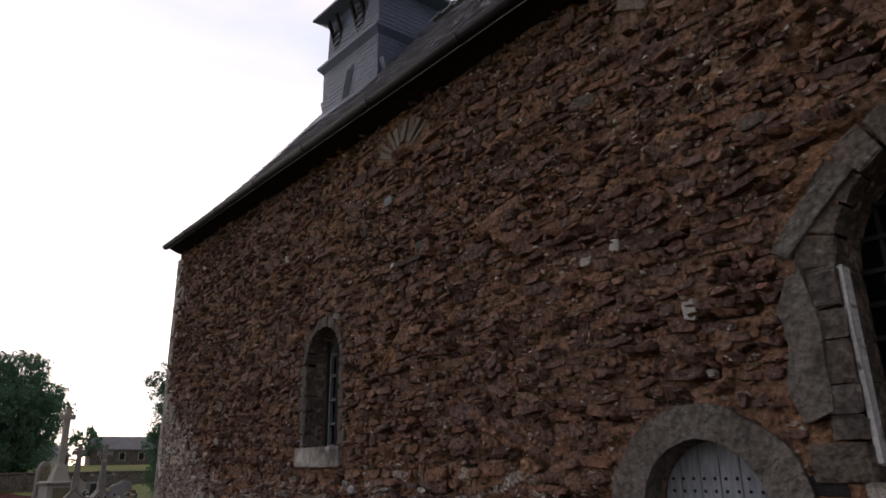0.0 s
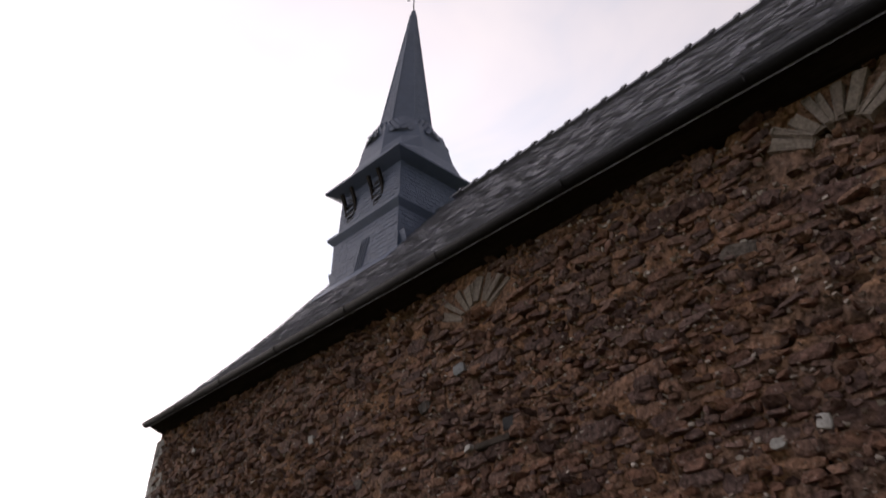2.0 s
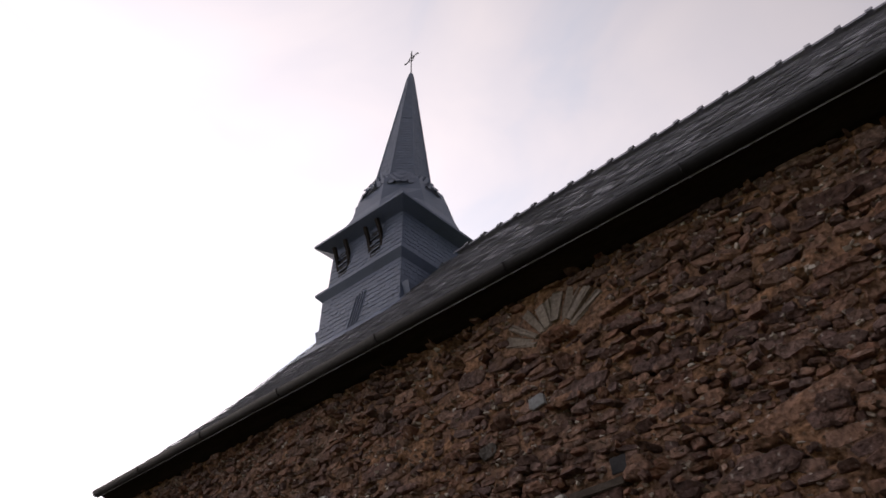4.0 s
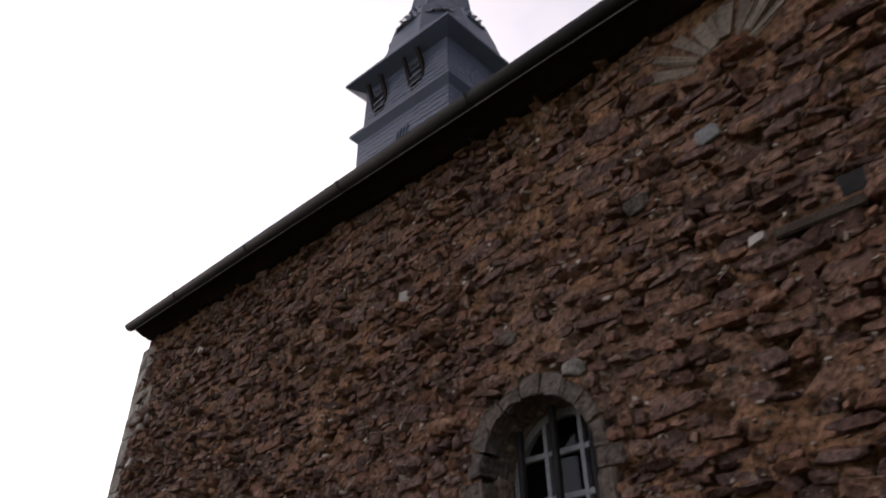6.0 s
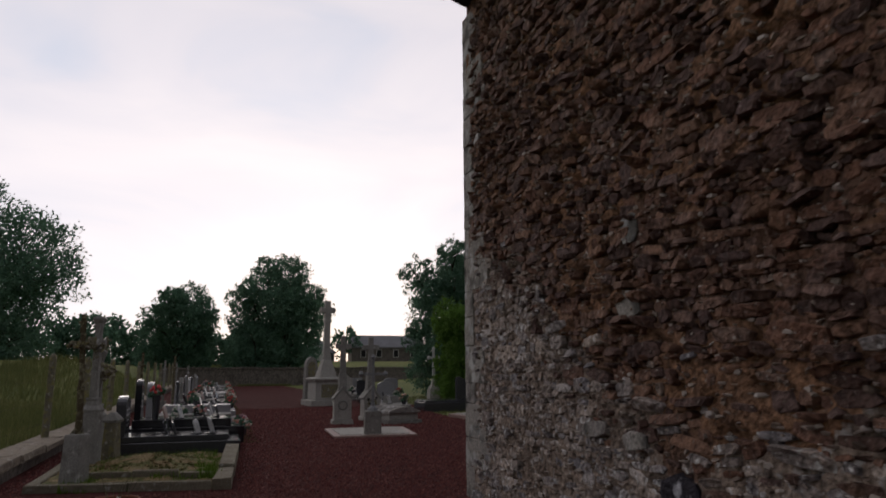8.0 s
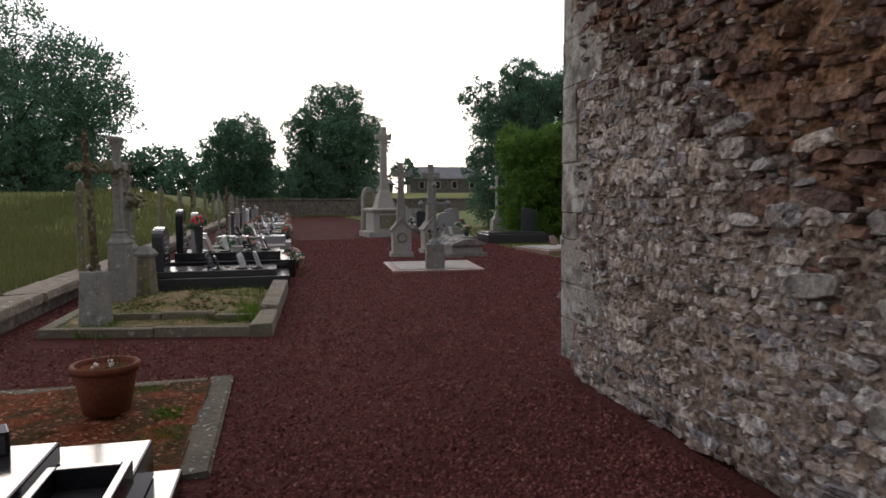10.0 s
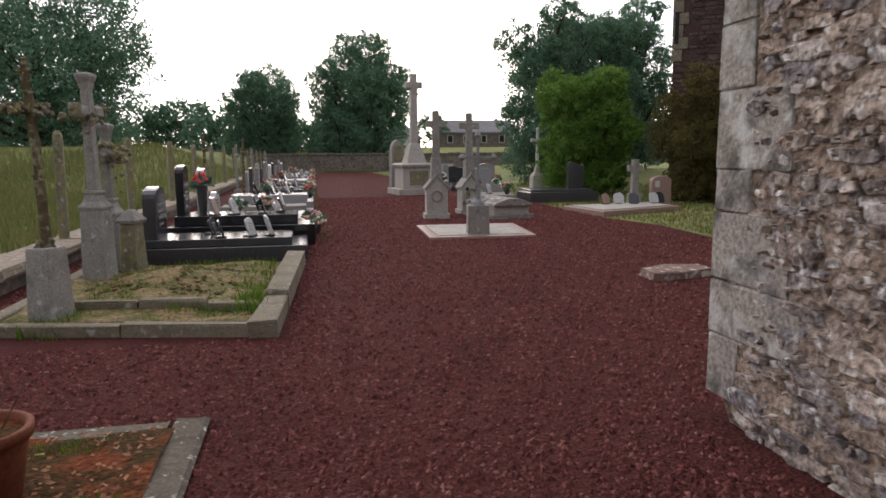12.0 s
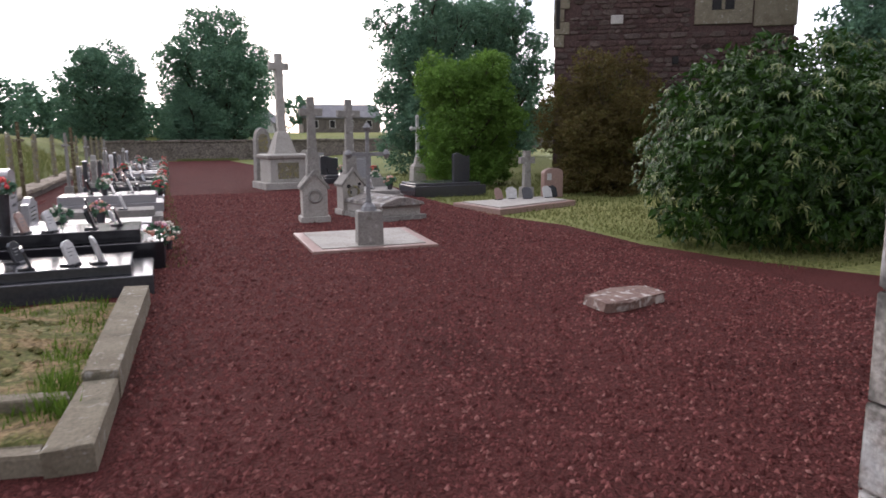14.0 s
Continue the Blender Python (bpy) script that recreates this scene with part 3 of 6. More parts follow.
def arch_ring(o, thick, out, n, mat, parent, seed, jambs=True, z_low=None):
    """Voussoirs round an opening's head, and jamb stones below."""
    rr = random.Random(seed)
    y0, y1, z0, zs = o
    c, r = (y0 + y1) / 2, (y1 - y0) / 2
    for i in range(n):
        a0, a1 = math.pi * i / n + 0.015, math.pi * (i + 1) / n - 0.015
        t = thick * rr.uniform(0.85, 1.2)
        pts = [(c + q * math.cos(a), zs + q * math.sin(a)) for q, a in ((r, a0), (r + t, a0), (r + t, (a0 + a1) / 2), (r + t, a1), (r, a1), (r, (a0 + a1) / 2))]
        part("arch_stone", jag(prism(bmesh.new(), pts, "x", W - out * rr.uniform(0.5, 1.4), W + 0.26, 0.010), 0.011, seed + i), mat, parent)
    if jambs:
        for side in (-1, 1):
            z = z_low if z_low is not None else z0
            while z < zs - 0.05:
                h = min(rr.uniform(0.14, 0.30), zs - z)
                t = thick * rr.uniform(0.8, 1.7)
                ya, yb = (y0 - t, y0) if side < 0 else (y1, y1 + t)
                part("jamb_stone", jag(rbox(W - out, W + 0.26, ya, yb, z + 0.006, z + h - 0.004, 0.016), 0.012, seed + int(z * 100)), mat, parent)
                z += h


rubble()
quoins()
arch_ring(WIN, 0.12, 0.022, 9, M_VOUSSOIR, wall_west, 5)
part("window_sill", jag(rbox(W - 0.07, W + 0.3, 7.34, 8.50, 1.56, 1.80, 0.02), 0.01, 4), M_QUOIN, wall_west, "rough grey stone sill")


def band(o, thick, out, mat, name, extra=0.0):
    y0, y1, z0, zs = o
    c, r = (y0 + y1) / 2, (y1 - y0) / 2
    n = 18
    inner = [(c + r * math.cos(math.pi * i / n), zs + r * math.sin(math.pi * i / n)) for i in range(n + 1)]
    inner = [(y1, z0)] + inner + [(y0, z0)]
    rr = random.Random(8)
    outer = [(c + (r + thick * (0.95 + 0.22 * noise.noise(Vector((i * 0.55, thick * 9, 4.4))))) * math.cos(math.pi * i / n), zs + (r + thick * (0.95 + 0.22 * noise.noise(Vector((i * 0.55, thick * 9, 4.4))))) * math.sin(math.pi * i / n)) for i in range(n + 1)]
    outer = [(y1 + thick + extra, z0)] + outer + [(y0 - thick - extra, z0)]
    bm = bmesh.new()
    rows = [[bm.verts.new((x, a, b)) for a, b in pts] for x, pts in ((W + 0.03, outer), (W - out, outer), (W - out, inner), (W + 0.24, inner))]
    for p, q in zip(rows, rows[1:]):
        for i in range(len(p) - 1):
            bm.faces.new((p[i], p[i + 1], q[i + 1], q[i]))
    bmesh.ops.recalc_face_normals(bm, faces=bm.faces[:])
    return part(name, jag(bm, 0.006, 2), mat, wall_west, "smooth grey rendered surround")


band(DOOR, 0.26, 0.045, M_RENDER, "door_surround")
arch_ring(BIGWIN, 0.20, 0.04, 11, M_VOUSSOIR, wall_west, 15)
part("render_patch", jag(prism(bmesh.new(), [(1.72, 1.80), (1.90, 1.74), (1.96, 1.95), (1.91, 2.2), (1.95, 2.42), (1.86, 2.60), (1.76, 2.66), (1.70, 2.3)], "x", W - 0.05, W + 0.02, 0.012), 0.008, 5), M_RENDER, wall_west, "patch of rough grey render")
part("render_patch", jag(prism(bmesh.new(), [(1.60, 2.95), (1.83, 2.72), (1.92, 2.78), (1.70, 3.05), (1.42, 3.25), (1.36, 3.16)], "x", W - 0.055, W + 0.02, 0.012), 0.008, 6), M_RENDER, wall_west, "patch of rough grey render")


def relieving_arch(cy, cz, seed):
    rr = random.Random(seed)
    n = 9
    for i in range(n):
        a = math.radians(36 + 108 * i / (n - 1) + rr.uniform(-4, 4))
        r0, r1 = 0.20 * rr.uniform(0.9, 1.2), 0.54 * rr.uniform(0.88, 1.06)
        hw = rr.uniform(0.030, 0.058)
        u, v = (math.cos(a), math.sin(a)), (-math.sin(a), math.cos(a))
        pts = [(cy + u[0] * r * 1.15 + v[0] * s, cz + u[1] * r * 0.9 + v[1] * s) for r, s in ((r0, -hw * 0.7), (r1, -hw), (r1 * 1.02, hw * 0.2), (r1, hw), (r0, hw * 0.7))]
        part("arch_stone", jag(prism(bmesh.new(), pts, "x", W - rr.uniform(0.015, 0.05), W + 0.05, 0.010), 0.014, seed + i), M_ARCHPALE, wall_west)


relieving_arch(6.1, 5.06, 31)
relieving_arch(2.4, 4.96, 77)
part("old_beam", jag(rbox(W - 0.030, W + 0.1, 5.70, 6.16, 3.71, 3.77, 0.008), 0.006, 3), M_BEAM, wall_west, "end of an old timber let into the wall")
# solid near-black blocks paint the shade of gaps in the wall
part("putlog_hole", rbox(W - 0.012, W + 0.06, 5.66, 5.80, 3.80, 3.93, 0.01), M_IRON_DARKS, wall_west, "dark block painting the shade in a gap between the stones")
part("putlog_hole", rbox(W - 0.016, W + 0.06, 1.73, 2.03, 1.35, 1.46, 0.01), M_IRON_DARKS, wall_west, "dark block painting the shade in a gap between the stones")
for sy, sz, sw, sh, sm in ((2.55, 2.54, 0.13, 0.15, M_WHITESTONE), (3.11, 3.16, 0.10, 0.11, M_WHITESTONE), (3.42, 3.10, 0.10, 0.07, M_WHITESTONE), (6.26, 3.76, 0.11, 0.07, M_WHITESTONE), (9.16, 4.57, 0.12, 0.10, M_WHITESTONE),
                           (8.06, 3.78, 0.16, 0.15, M_VOUSSOIR), (7.53, 3.40, 0.17, 0.12, M_QUOIN), (11.50, 2.60, 0.24, 0.22, M_QUOIN), (12.98, 5.36, 0.15, 0.10, M_WHITESTONE), (6.35, 4.59, 0.16, 0.12, M_ZINC),
                           (14.45, 4.24, 0.14, 0.14, M_WHITESTONE), (11.55, 2.04, 0.3, 0.22, M_QUOIN), (11.07, 0.77, 0.38, 0.30, M_DARKSTONE), (11.55, 1.09, 0.30, 0.14, M_QUOIN), (12.1, 1.13, 0.42, 0.12, M_QUOIN), (11.62, 0.62, 0.22, 0.16, M_QUOIN), (2.45, 2.10, 0.06, 0.05, M_WHITESTONE), (3.3, 4.5, 0.3, 0.14, M_VOUSSOIR), (1.9, 3.7, 0.2, 0.1, M_VOUSSOIR), (6.9, 4.35, 0.2, 0.12, M_VOUSSOIR)):
    q = random.Random(int(sy * 100))
    v, f = stone_mesh(q, sy, sz, sw, sh, 0.022, q.uniform(-0.15, 0.15), W - max(0.0, relief(sy, sz)) - 0.012, 9)
    raw("stone", v, f, sm, wall_west)


# other walls, closing the church
def plain_wall(name, x0, x1, y0, y1, top):
    bm = bmesh.new()
    box(bm, x0, x1, y0, y1, -0.2, top)
    for v in bm.verts:
        if v.co.z > 1:
            v.co.z = eave_z(v.co.y)
    return structure(link_mesh(name, bm, M_WALLFAR), "rubble wall of the church", "wall")


RIDGE_X = 8.32
EAST = 2 * RIDGE_X - W
plain_wall("wall_east", EAST - 0.75, EAST, -8.0, CORNER, 6.0)


def gable(name, y0, y1):
    pts = [(W + 0.76, -0.2), (EAST - 0.76, -0.2), (EAST - 0.76, eave_z(y1)), (EAST - 0.6, eave_z(y1) + 0.1), (RIDGE_X, 11.6 + SLOPE * (y1 - 15)), (W + 0.6, eave_z(y1) + 0.1), (W + 0.76, eave_z(y1))]
    return structure(link_mesh(name, prism(bmesh.new(), pts, "y", y0, y1), M_WALLFAR), "rubble gable wall of the church", "wall")


gable("wall_north", CORNER - 0.95, CORNER - 0.22)
gable("wall_south", -7.98, -7.25)

structure(link_mesh("gable_face", rbox(W + 0.76, EAST - 0.02, CORNER - 0.22, CORNER - 0.01, -0.2, 5.9, 0.0), M_WALLFAR), "rubble gable face of the church", "wall")

# roof
PROFILE = [(3.84, 6.265), (4.53, 7.02), (5.13, 7.72), (5.92, 8.67), (7.50, 10.76), (8.32, 11.88)]


def rise(x):
    return SLOPE + 0.020 * (x - 3.8) / 4.5


def roof_z(x, y):
    xx = x if x <= RIDGE_X else 2 * RIDGE_X - x
    for (xa, za), (xb, zb) in zip(PROFILE, PROFILE[1:]):
        if xx <= xb:
            return za + (zb - za) * (xx - xa) / (xb - xa) + rise(xx) * (y - 14.9)
    return PROFILE[-1][1] + rise(RIDGE_X) * (y - 14.9)


def roof_deck():
    bm = bmesh.new()
    xs = [p[0] for p in PROFILE] + [2 * RIDGE_X - p[0] for p in PROFILE[-2::-1]]
    for k in (0.0, -0.10):
        row = []
        for y in (-8.2, 14.75):
            row.append([bm.verts.new((x, y, roof_z(x, y) - 0.03 + k)) for x in xs])
        for i in range(len(xs) - 1):
            bm.faces.new((row[0][i], row[0][i + 1], row[1][i + 1], row[1][i]))
        if k == 0:
            top = row
    for j in (0, 1):
        for i in range(len(xs) - 1):
            bm.faces.new((top[j][i], top[j][i + 1], row[j][i + 1], row[j][i]))
    for i in (0, -1):
        bm.faces.new((top[0][i], top[1][i], row[1][i], row[0][i]))
    bmesh.ops.recalc_face_normals(bm, faces=bm.faces[:])
    return structure(link_mesh("roof", bm, M_ROOF), "steep dark slate roof of the church, weathered and lichened", "roof")


roof = roof_deck()


def slates_on(origin, along, up, length, height, rr, exposure=0.16, width=0.22, lift=0.012, trim=None, off=0.0):
    """Thin overlapping slates over a flat patch; trim(s, t) gives the free span of a row."""
    o, a, u = Vector(origin), Vector(along).normalized(), Vector(up).normalized()
    nrm = a.cross(u)
    out = []
    t, k = 0.0, 0
    while t < height - 0.02:
        lo, hi = trim(t) if trim else (0.0, length)
        s = lo - (width / 2 if k % 2 else 0)
        while s < hi - 0.01:
            wd = width * rr.uniform(0.85, 1.12)
            s0, s1 = max(s, lo), min(s + wd, hi)
            if s1 - s0 > 0.02:
                l0 = lift * rr.uniform(0.7, 1.7) + off
                top = min(t + exposure * 1.12, height)
                jit = rr.uniform(-0.012, 0.012)
                p = [o + a * (s0 + 0.004) + u * (t + jit) + nrm * l0, o + a * (s1 - 0.004) + u * (t + jit + rr.uniform(-0.008, 0.008)) + nrm * (l0 + rr.uniform(-0.003, 0.003)), o + a * (s1 - 0.004) + u * top + nrm * (0.003 + off), o + a * (s0 + 0.004) + u * top + nrm * (0.003 + off)]
                q = [p[0] - nrm * 0.009, p[1] - nrm * 0.009]
                out.append(([tuple(v) for v in p + q], [(0, 1, 2, 3), (4, 5, 1, 0), (4, 0, 3), (5, 2, 1)]))
            s += wd
        t += exposure
        k += 1
    return out


def join(name, pieces, mat, parent, kind="stuff"):
    vs, fs = [], []
    for v, f in pieces:
        o = len(vs)
        vs += v
        fs += [tuple(k + o for k in q) for q in f]
    return tagged(raw(name, vs, fs, mat, parent), kind=kind)


def roof_slates():
    rr = random.Random(5)
    pcs = []
    for (xa, za), (xb, zb) in zip(PROFILE, PROFILE[1:]):
        y0 = -3.0
        dy = 14.75 - y0
        o = (xa, 14.75, za - rise(xa) * 0.15)
        along = (0, -dy, -rise(xa) * dy)
        up = (xb - xa, 0, zb - za)
        pcs += slates_on(o, along, up, dy, math.hypot(xb - xa, zb - za), rr, 0.165, 0.21, 0.018)
    first = [p for p in pcs if 4.0 < p[0][0][1] < 11.0 and p[0][0][0] < 4.4][:280]
    rest = [p for p in pcs if not (4.0 < p[0][0][1] < 11.0 and p[0][0][0] < 4.4)]
    for v, f in first:
        raw("slate", v, f, M_ROOF, roof)
    join("slates", rest, M_ROOF, roof)


def ridge_tiles():
    y = 10.9
    me = None
    while y > -3.0:
        if me is None:
            bm = bmesh.new()
            n = 8
            for k, (r, yy) in enumerate(((0.13, 0.0), (0.13, -0.36), (0.155, -0.36), (0.155, -0.46))):
                ring = [bm.verts.new((r * math.cos(math.pi * i / n) * 1.1, yy, r * math.sin(math.pi * i / n) - 0.05)) for i in range(n + 1)]
                if k:
                    for i in range(n):
                        bm.faces.new((last[i], last[i + 1], ring[i + 1], ring[i]))
                last = ring
            ob = part("ridge_tile", bm, M_ROOF, roof)
            me = ob.data
        else:
            ob = new("ridge_tile", me)
            ob.parent = roof
        ob.location = (RIDGE_X, y, 11.90 + rise(RIDGE_X) * (y - 14.9))
        y -= 0.45


def eaves():
    gut = thing("gutter", (3.82, 3.5, 5.5), "dark metal half-round gutter along the church eaves", "gutter")
    bm = bmesh.new()
    n = 8
    rows = []
    for y in (-8.2, 14.77):
        zc = eave_z(y) + 0.080 - 5.5
        o = [(0.078 * math.cos(math.pi + math.pi * i / n), zc + 0.078 * math.sin(math.pi + math.pi * i / n)) for i in range(n + 1)]
        i_ = [(0.070 * math.cos(math.pi + math.pi * i / n), zc + 0.070 * math.sin(math.pi + math.pi * i / n)) for i in range(n, -1, -1)]
        rows.append([bm.verts.new((a, y - 3.5, b)) for a, b in o + i_])
    m = len(rows[0])
    for i in range(m):
        bm.faces.new((rows[0][i], rows[0][(i + 1) % m], rows[1][(i + 1) % m], rows[1][i]))
    bm.faces.new(rows[0])
    bm.faces.new(rows[1][::-1])
    bmesh.ops.recalc_face_normals(bm, faces=bm.faces[:])
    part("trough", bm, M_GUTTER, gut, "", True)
    for y in [1.0 + 1.75 * i for i in range(8)]:
        zc = eave_z(y) + 0.080 - 5.5
        b = bmesh.new()
        tube(b, (-0.082, y - 3.5, zc), (-0.06, y - 3.5, zc - 0.07), 0.008)
        tube(b, (-0.06, y - 3.5, zc - 0.07), (0.06, y - 3.5, zc - 0.075), 0.008)
        tube(b, (0.06, y - 3.5, zc - 0.075), (0.10, y - 3.5, zc), 0.008)
        part("bracket", b, M_GUTTER, gut)
    # timber cornice closing the gap between wall and roof edge, its colour darkened for the eaves' shade
    bm = bmesh.new()
    pts = [(3.87, 0.05), (3.87, 0.15), (4.3, 0.50), (4.3, -0.05), (4.12, -0.045), (4.03, -0.015), (3.97, 0.005), (3.92, 0.03)]
    lo = [bm.verts.new((x, -8.1, eave_z(-8.1) + z)) for x, z in pts]
    hi = [bm.verts.new((x, 14.76, eave_z(14.76) + z)) for x, z in pts]
    bm.faces.new(lo)
    bm.faces.new(hi[::-1])
    for i in range(len(pts)):
        bm.faces.new((lo[i], hi[i], hi[(i + 1) % len(pts)], lo[(i + 1) % len(pts)]))
    bmesh.ops.recalc_face_normals(bm, faces=bm.faces[:])
    structure(link_mesh("cornice", bm, M_TIMBER), "moulded timber cornice under the church eaves, the eaves' shade in its near-black colour", "trim")


roof_slates()
ridge_tiles()
eaves()

# ---- steeple ----
TX, TY = RIDGE_X, 12.58


def steeple():
    st = thing("steeple", (TX, TY, 9.0), "slate-clad square belfry with an eight-sided slate spire on the church roof", "steeple")
    z0 = 9.0

    def sh(y):
        return 0.085 * y

    def stage(name, prof, mat, lean=0.0):
        bm = bmesh.new()
        lathe(bm, [(r * math.sqrt(2), z - z0) for r, z in prof], 4, 0, 0, math.pi / 4)
        for v in bm.verts:
            v.co.z += sh(v.co.y) + lean * v.co.y
            v.co.y = v.co.y * 1.02 + 0.03
        return part(name, bm, mat, st)

    stage("lower_stage", [(1.24, 8.6), (1.30, 9.2), (1.30, 11.2)], M_SLATE)
    stage("skirt", [(1.28, 11.12), (1.43, 11.30), (1.43, 11.36), (1.22, 11.56)], M_SLATE)
    stage("belfry_stage", [(1.24, 11.4), (1.21, 12.72)], M_SLATE)
    stage("eaves_board", [(1.22, 12.60), (1.56, 12.75), (1.56, 12.81), (1.2, 12.97)], M_SLATE, 0.035)
    rr = random.Random(9)
    pcs = []
    for sx, sy in ((-1, 0), (0, -1), (0, 1), (1, 0)):
        for half, za, zb in ((1.305, 9.2, 11.14), (1.235, 11.54, 12.66)):
            n = Vector((sx, sy, 0))
            al = Vector((0, 0, 1)).cross(n) * -1
            p = n * half - al * half * 1.0
            o = Vector((p.x, p.y, za - z0 + sh(p.y)))
            al = Vector((al.x, al.y, sh(al.y)))
            got = slates_on(o, al, (0, 0, 1), 2 * half, zb - za, rr, 0.115, 0.16, 0.010)
            if al.cross(Vector((0, 0, 1))).dot(n) < 0:
                got = slates_on(Vector((o.x, o.y, o.z)) + al.normalized() * 2 * half, -al, (0, 0, 1), 2 * half, zb - za, rr, 0.115, 0.16, 0.010)
            pcs += got
    join("slate_cladding", pcs, M_SLATE, st)
    # bell-cast roof from square eaves to the octagon
    bm = bmesh.new()
    rings = []
    for k, (r, z, q) in enumerate(((1.54, 12.82, 1.0), (1.36, 13.02, 0.70), (1.24, 13.38, 0.35), (1.14, 13.85, 0.08), (1.02, 14.35, 0.0))):
        ring = []
        for i in range(16):
            a = 2 * math.pi * (i + 0.0) / 16
            c, s = math.cos(a), math.sin(a)
            square = r / max(abs(c), abs(s))
            w8 = (a + math.pi / 8) % (math.pi / 4) - math.pi / 8
            octo = r / math.cos(w8)
            d = octo + (square - octo) * q
            ring.append(bm.verts.new((d * c - 0.02 * k, d * s + 0.018 * k, z - z0 + 0.12 * d * s * (1 - k * 0.22))))
        if rings:
            for i in range(16):
                bm.faces.new((rings[-1][i], rings[-1][(i + 1) % 16], ring[(i + 1) % 16], ring[i]))
        rings.append(ring)
    bm.faces.new(rings[-1])
    part("bellcast_roof", bm, M_SLATE, st)
    bm = bmesh.new()
    lathe(bm, [(1.08, 14.04 - z0), (1.16, 14.08 - z0), (0.84, 14.74 - z0), (0.80, 14.78 - z0)], 8, 0, 0, math.pi / 8)
    for v in bm.verts:
        v.co += Vector((-0.09, 0.08, 0))
    part("scalloped_collar", bm, M_SLATE, st, "dark collar of rounded slates")
    scal = []
    for ring, (r, z) in enumerate(((1.175, 14.10), (1.10, 14.25), (1.025, 14.40), (0.95, 14.55), (0.88, 14.69))):
        for i in range(44):
            a = 2 * math.pi * (i + 0.5 * (ring % 2)) / 44
            w8 = (a + 0) % (math.pi / 4) - math.pi / 8
            d = r * math.cos(math.pi / 8) / math.cos(w8) + 0.05
            c, s = math.cos(a), math.sin(a)
            h = 0.072 * r
            v = [(d * c - s * t * h, d * s + c * t * h, z - z0 + dz) for t, dz in ((-1, 0.02), (-0.7, -0.05), (0, -0.08), (0.7, -0.05), (1, 0.02))] + [((d - 0.07) * c - s * t * h, (d - 0.07) * s + c * t * h, z - z0 + 0.12) for t in (1, -1)]
            scal.append((v, [(0, 1, 2, 3, 4, 5, 6)]))
    join("collar_cladding", [([(x - 0.09, y + 0.08, z) for x, y, z in v], f) for v, f in scal], M_SLATE, st)
    bm = bmesh.new()
    lathe(bm, [(0.84, 14.68 - z0), (0.78, 14.80 - z0), (0.42, 17.6 - z0), (0.10, 20.15 - z0), (0.075, 20.25 - z0), (0.085, 20.3 - z0), (0.03, 20.42 - z0)], 8, 0, 0, math.pi / 8)
    def settle(p):
        """The spire leans: its foot stands off the axis, its tip on it."""
        k = 1 - min(1.0, max(0.0, (p[2] + z0 - 14.6) / 5.7))
        return (p[0] - 0.09 * k, p[1] + 0.08 * k, p[2])

    for v in bm.verts:
        v.co = settle(v.co)
    spire = part("spire", bm, M_SLATE, st)
    pcs = []
    for i in range(8):
        a0 = math.pi / 8 + 2 * math.pi * i / 8
        a1 = a0 + math.pi / 4
        for (ra, za), (rb, zb) in (((0.785, 14.80), (0.42, 17.6)), ((0.42, 17.6), (0.105, 20.1))):
            p0 = Vector((ra * math.cos(a0), ra * math.sin(a0), za - z0))
            p1 = Vector((ra * math.cos(a1), ra * math.sin(a1), za - z0))
            q = Vector((rb * math.cos((a0 + a1) / 2) * math.cos(math.pi / 8), rb * math.sin((a0 + a1) / 2) * math.cos(math.pi / 8), zb - z0))
            m = (p0 + p1) / 2
            L, hgt = (p1 - p0).length, (q - m).length
            k = rb / ra
            pcs += slates_on(p0, p1 - p0, q - m, L, hgt, rr, 0.12, 0.13, 0.007, lambda t, L=L, hgt=hgt, k=k: (L * (1 - k) / 2 * t / hgt, L - L * (1 - k) / 2 * t / hgt))
    join("spire_cladding", [([settle(p) for p in v], f) for v, f in pcs], M_SLATE, spire)
    for i in range(8):
        a = math.pi / 8 + 2 * math.pi * i / 8
        b = tube(bmesh.new(), settle((0.79 * math.cos(a), 0.79 * math.sin(a), 14.80 - z0)), settle((0.10 * math.cos(a), 0.10 * math.sin(a), 20.15 - z0)), 0.022, 0.014, 6)
        part("hip_roll", b, M_SLATE, spire)
    bm = bmesh.new()
    tube(bm, (0, 0, 20.3 - z0), (0, 0, 21.55 - z0), 0.022, 0.016, 6)
    tube(bm, (-0.02, -0.30, 21.25 - z0), (0.02, 0.30, 21.25 - z0), 0.016, None, 6)
    tube(bm, (0, 0, 21.5 - z0), (0, 0, 21.75 - z0), 0.03, 0.005, 6)
    for k in (-1, 1):
        tube(bm, (0, k * 0.16, 21.25 - z0), (0, 0, 21.45 - z0), 0.01, None, 5)
        tube(bm, (0, k * 0.16, 21.25 - z0), (0, 0, 21.05 - z0), 0.01, None, 5)
        lathe(bm, [(0.01, 21.21 - z0), (0.035, 21.25 - z0), (0.01, 21.29 - z0)], 6, 0, k * 0.3)
    part("finial_cross", bm, M_IRON_DARKS, st, "thin wrought-iron cross")
    # belfry openings with slanting boards and curved brackets on the west face
    for y in (0.78, -0.35):
        # no real hole: a near-black box paints the shade behind the louvres
        op = part("belfry_opening", rbox(-1.245, -1.02, y - 0.17, y + 0.17, 11.72 - z0 + sh(y), 12.46 - z0 + sh(y), 0.01), M_IRON_DARKS, st, "louvred opening, its inner shade a solid dark box")
        for i in range(3):
            z = 11.85 + i * 0.19 - z0 + sh(y)
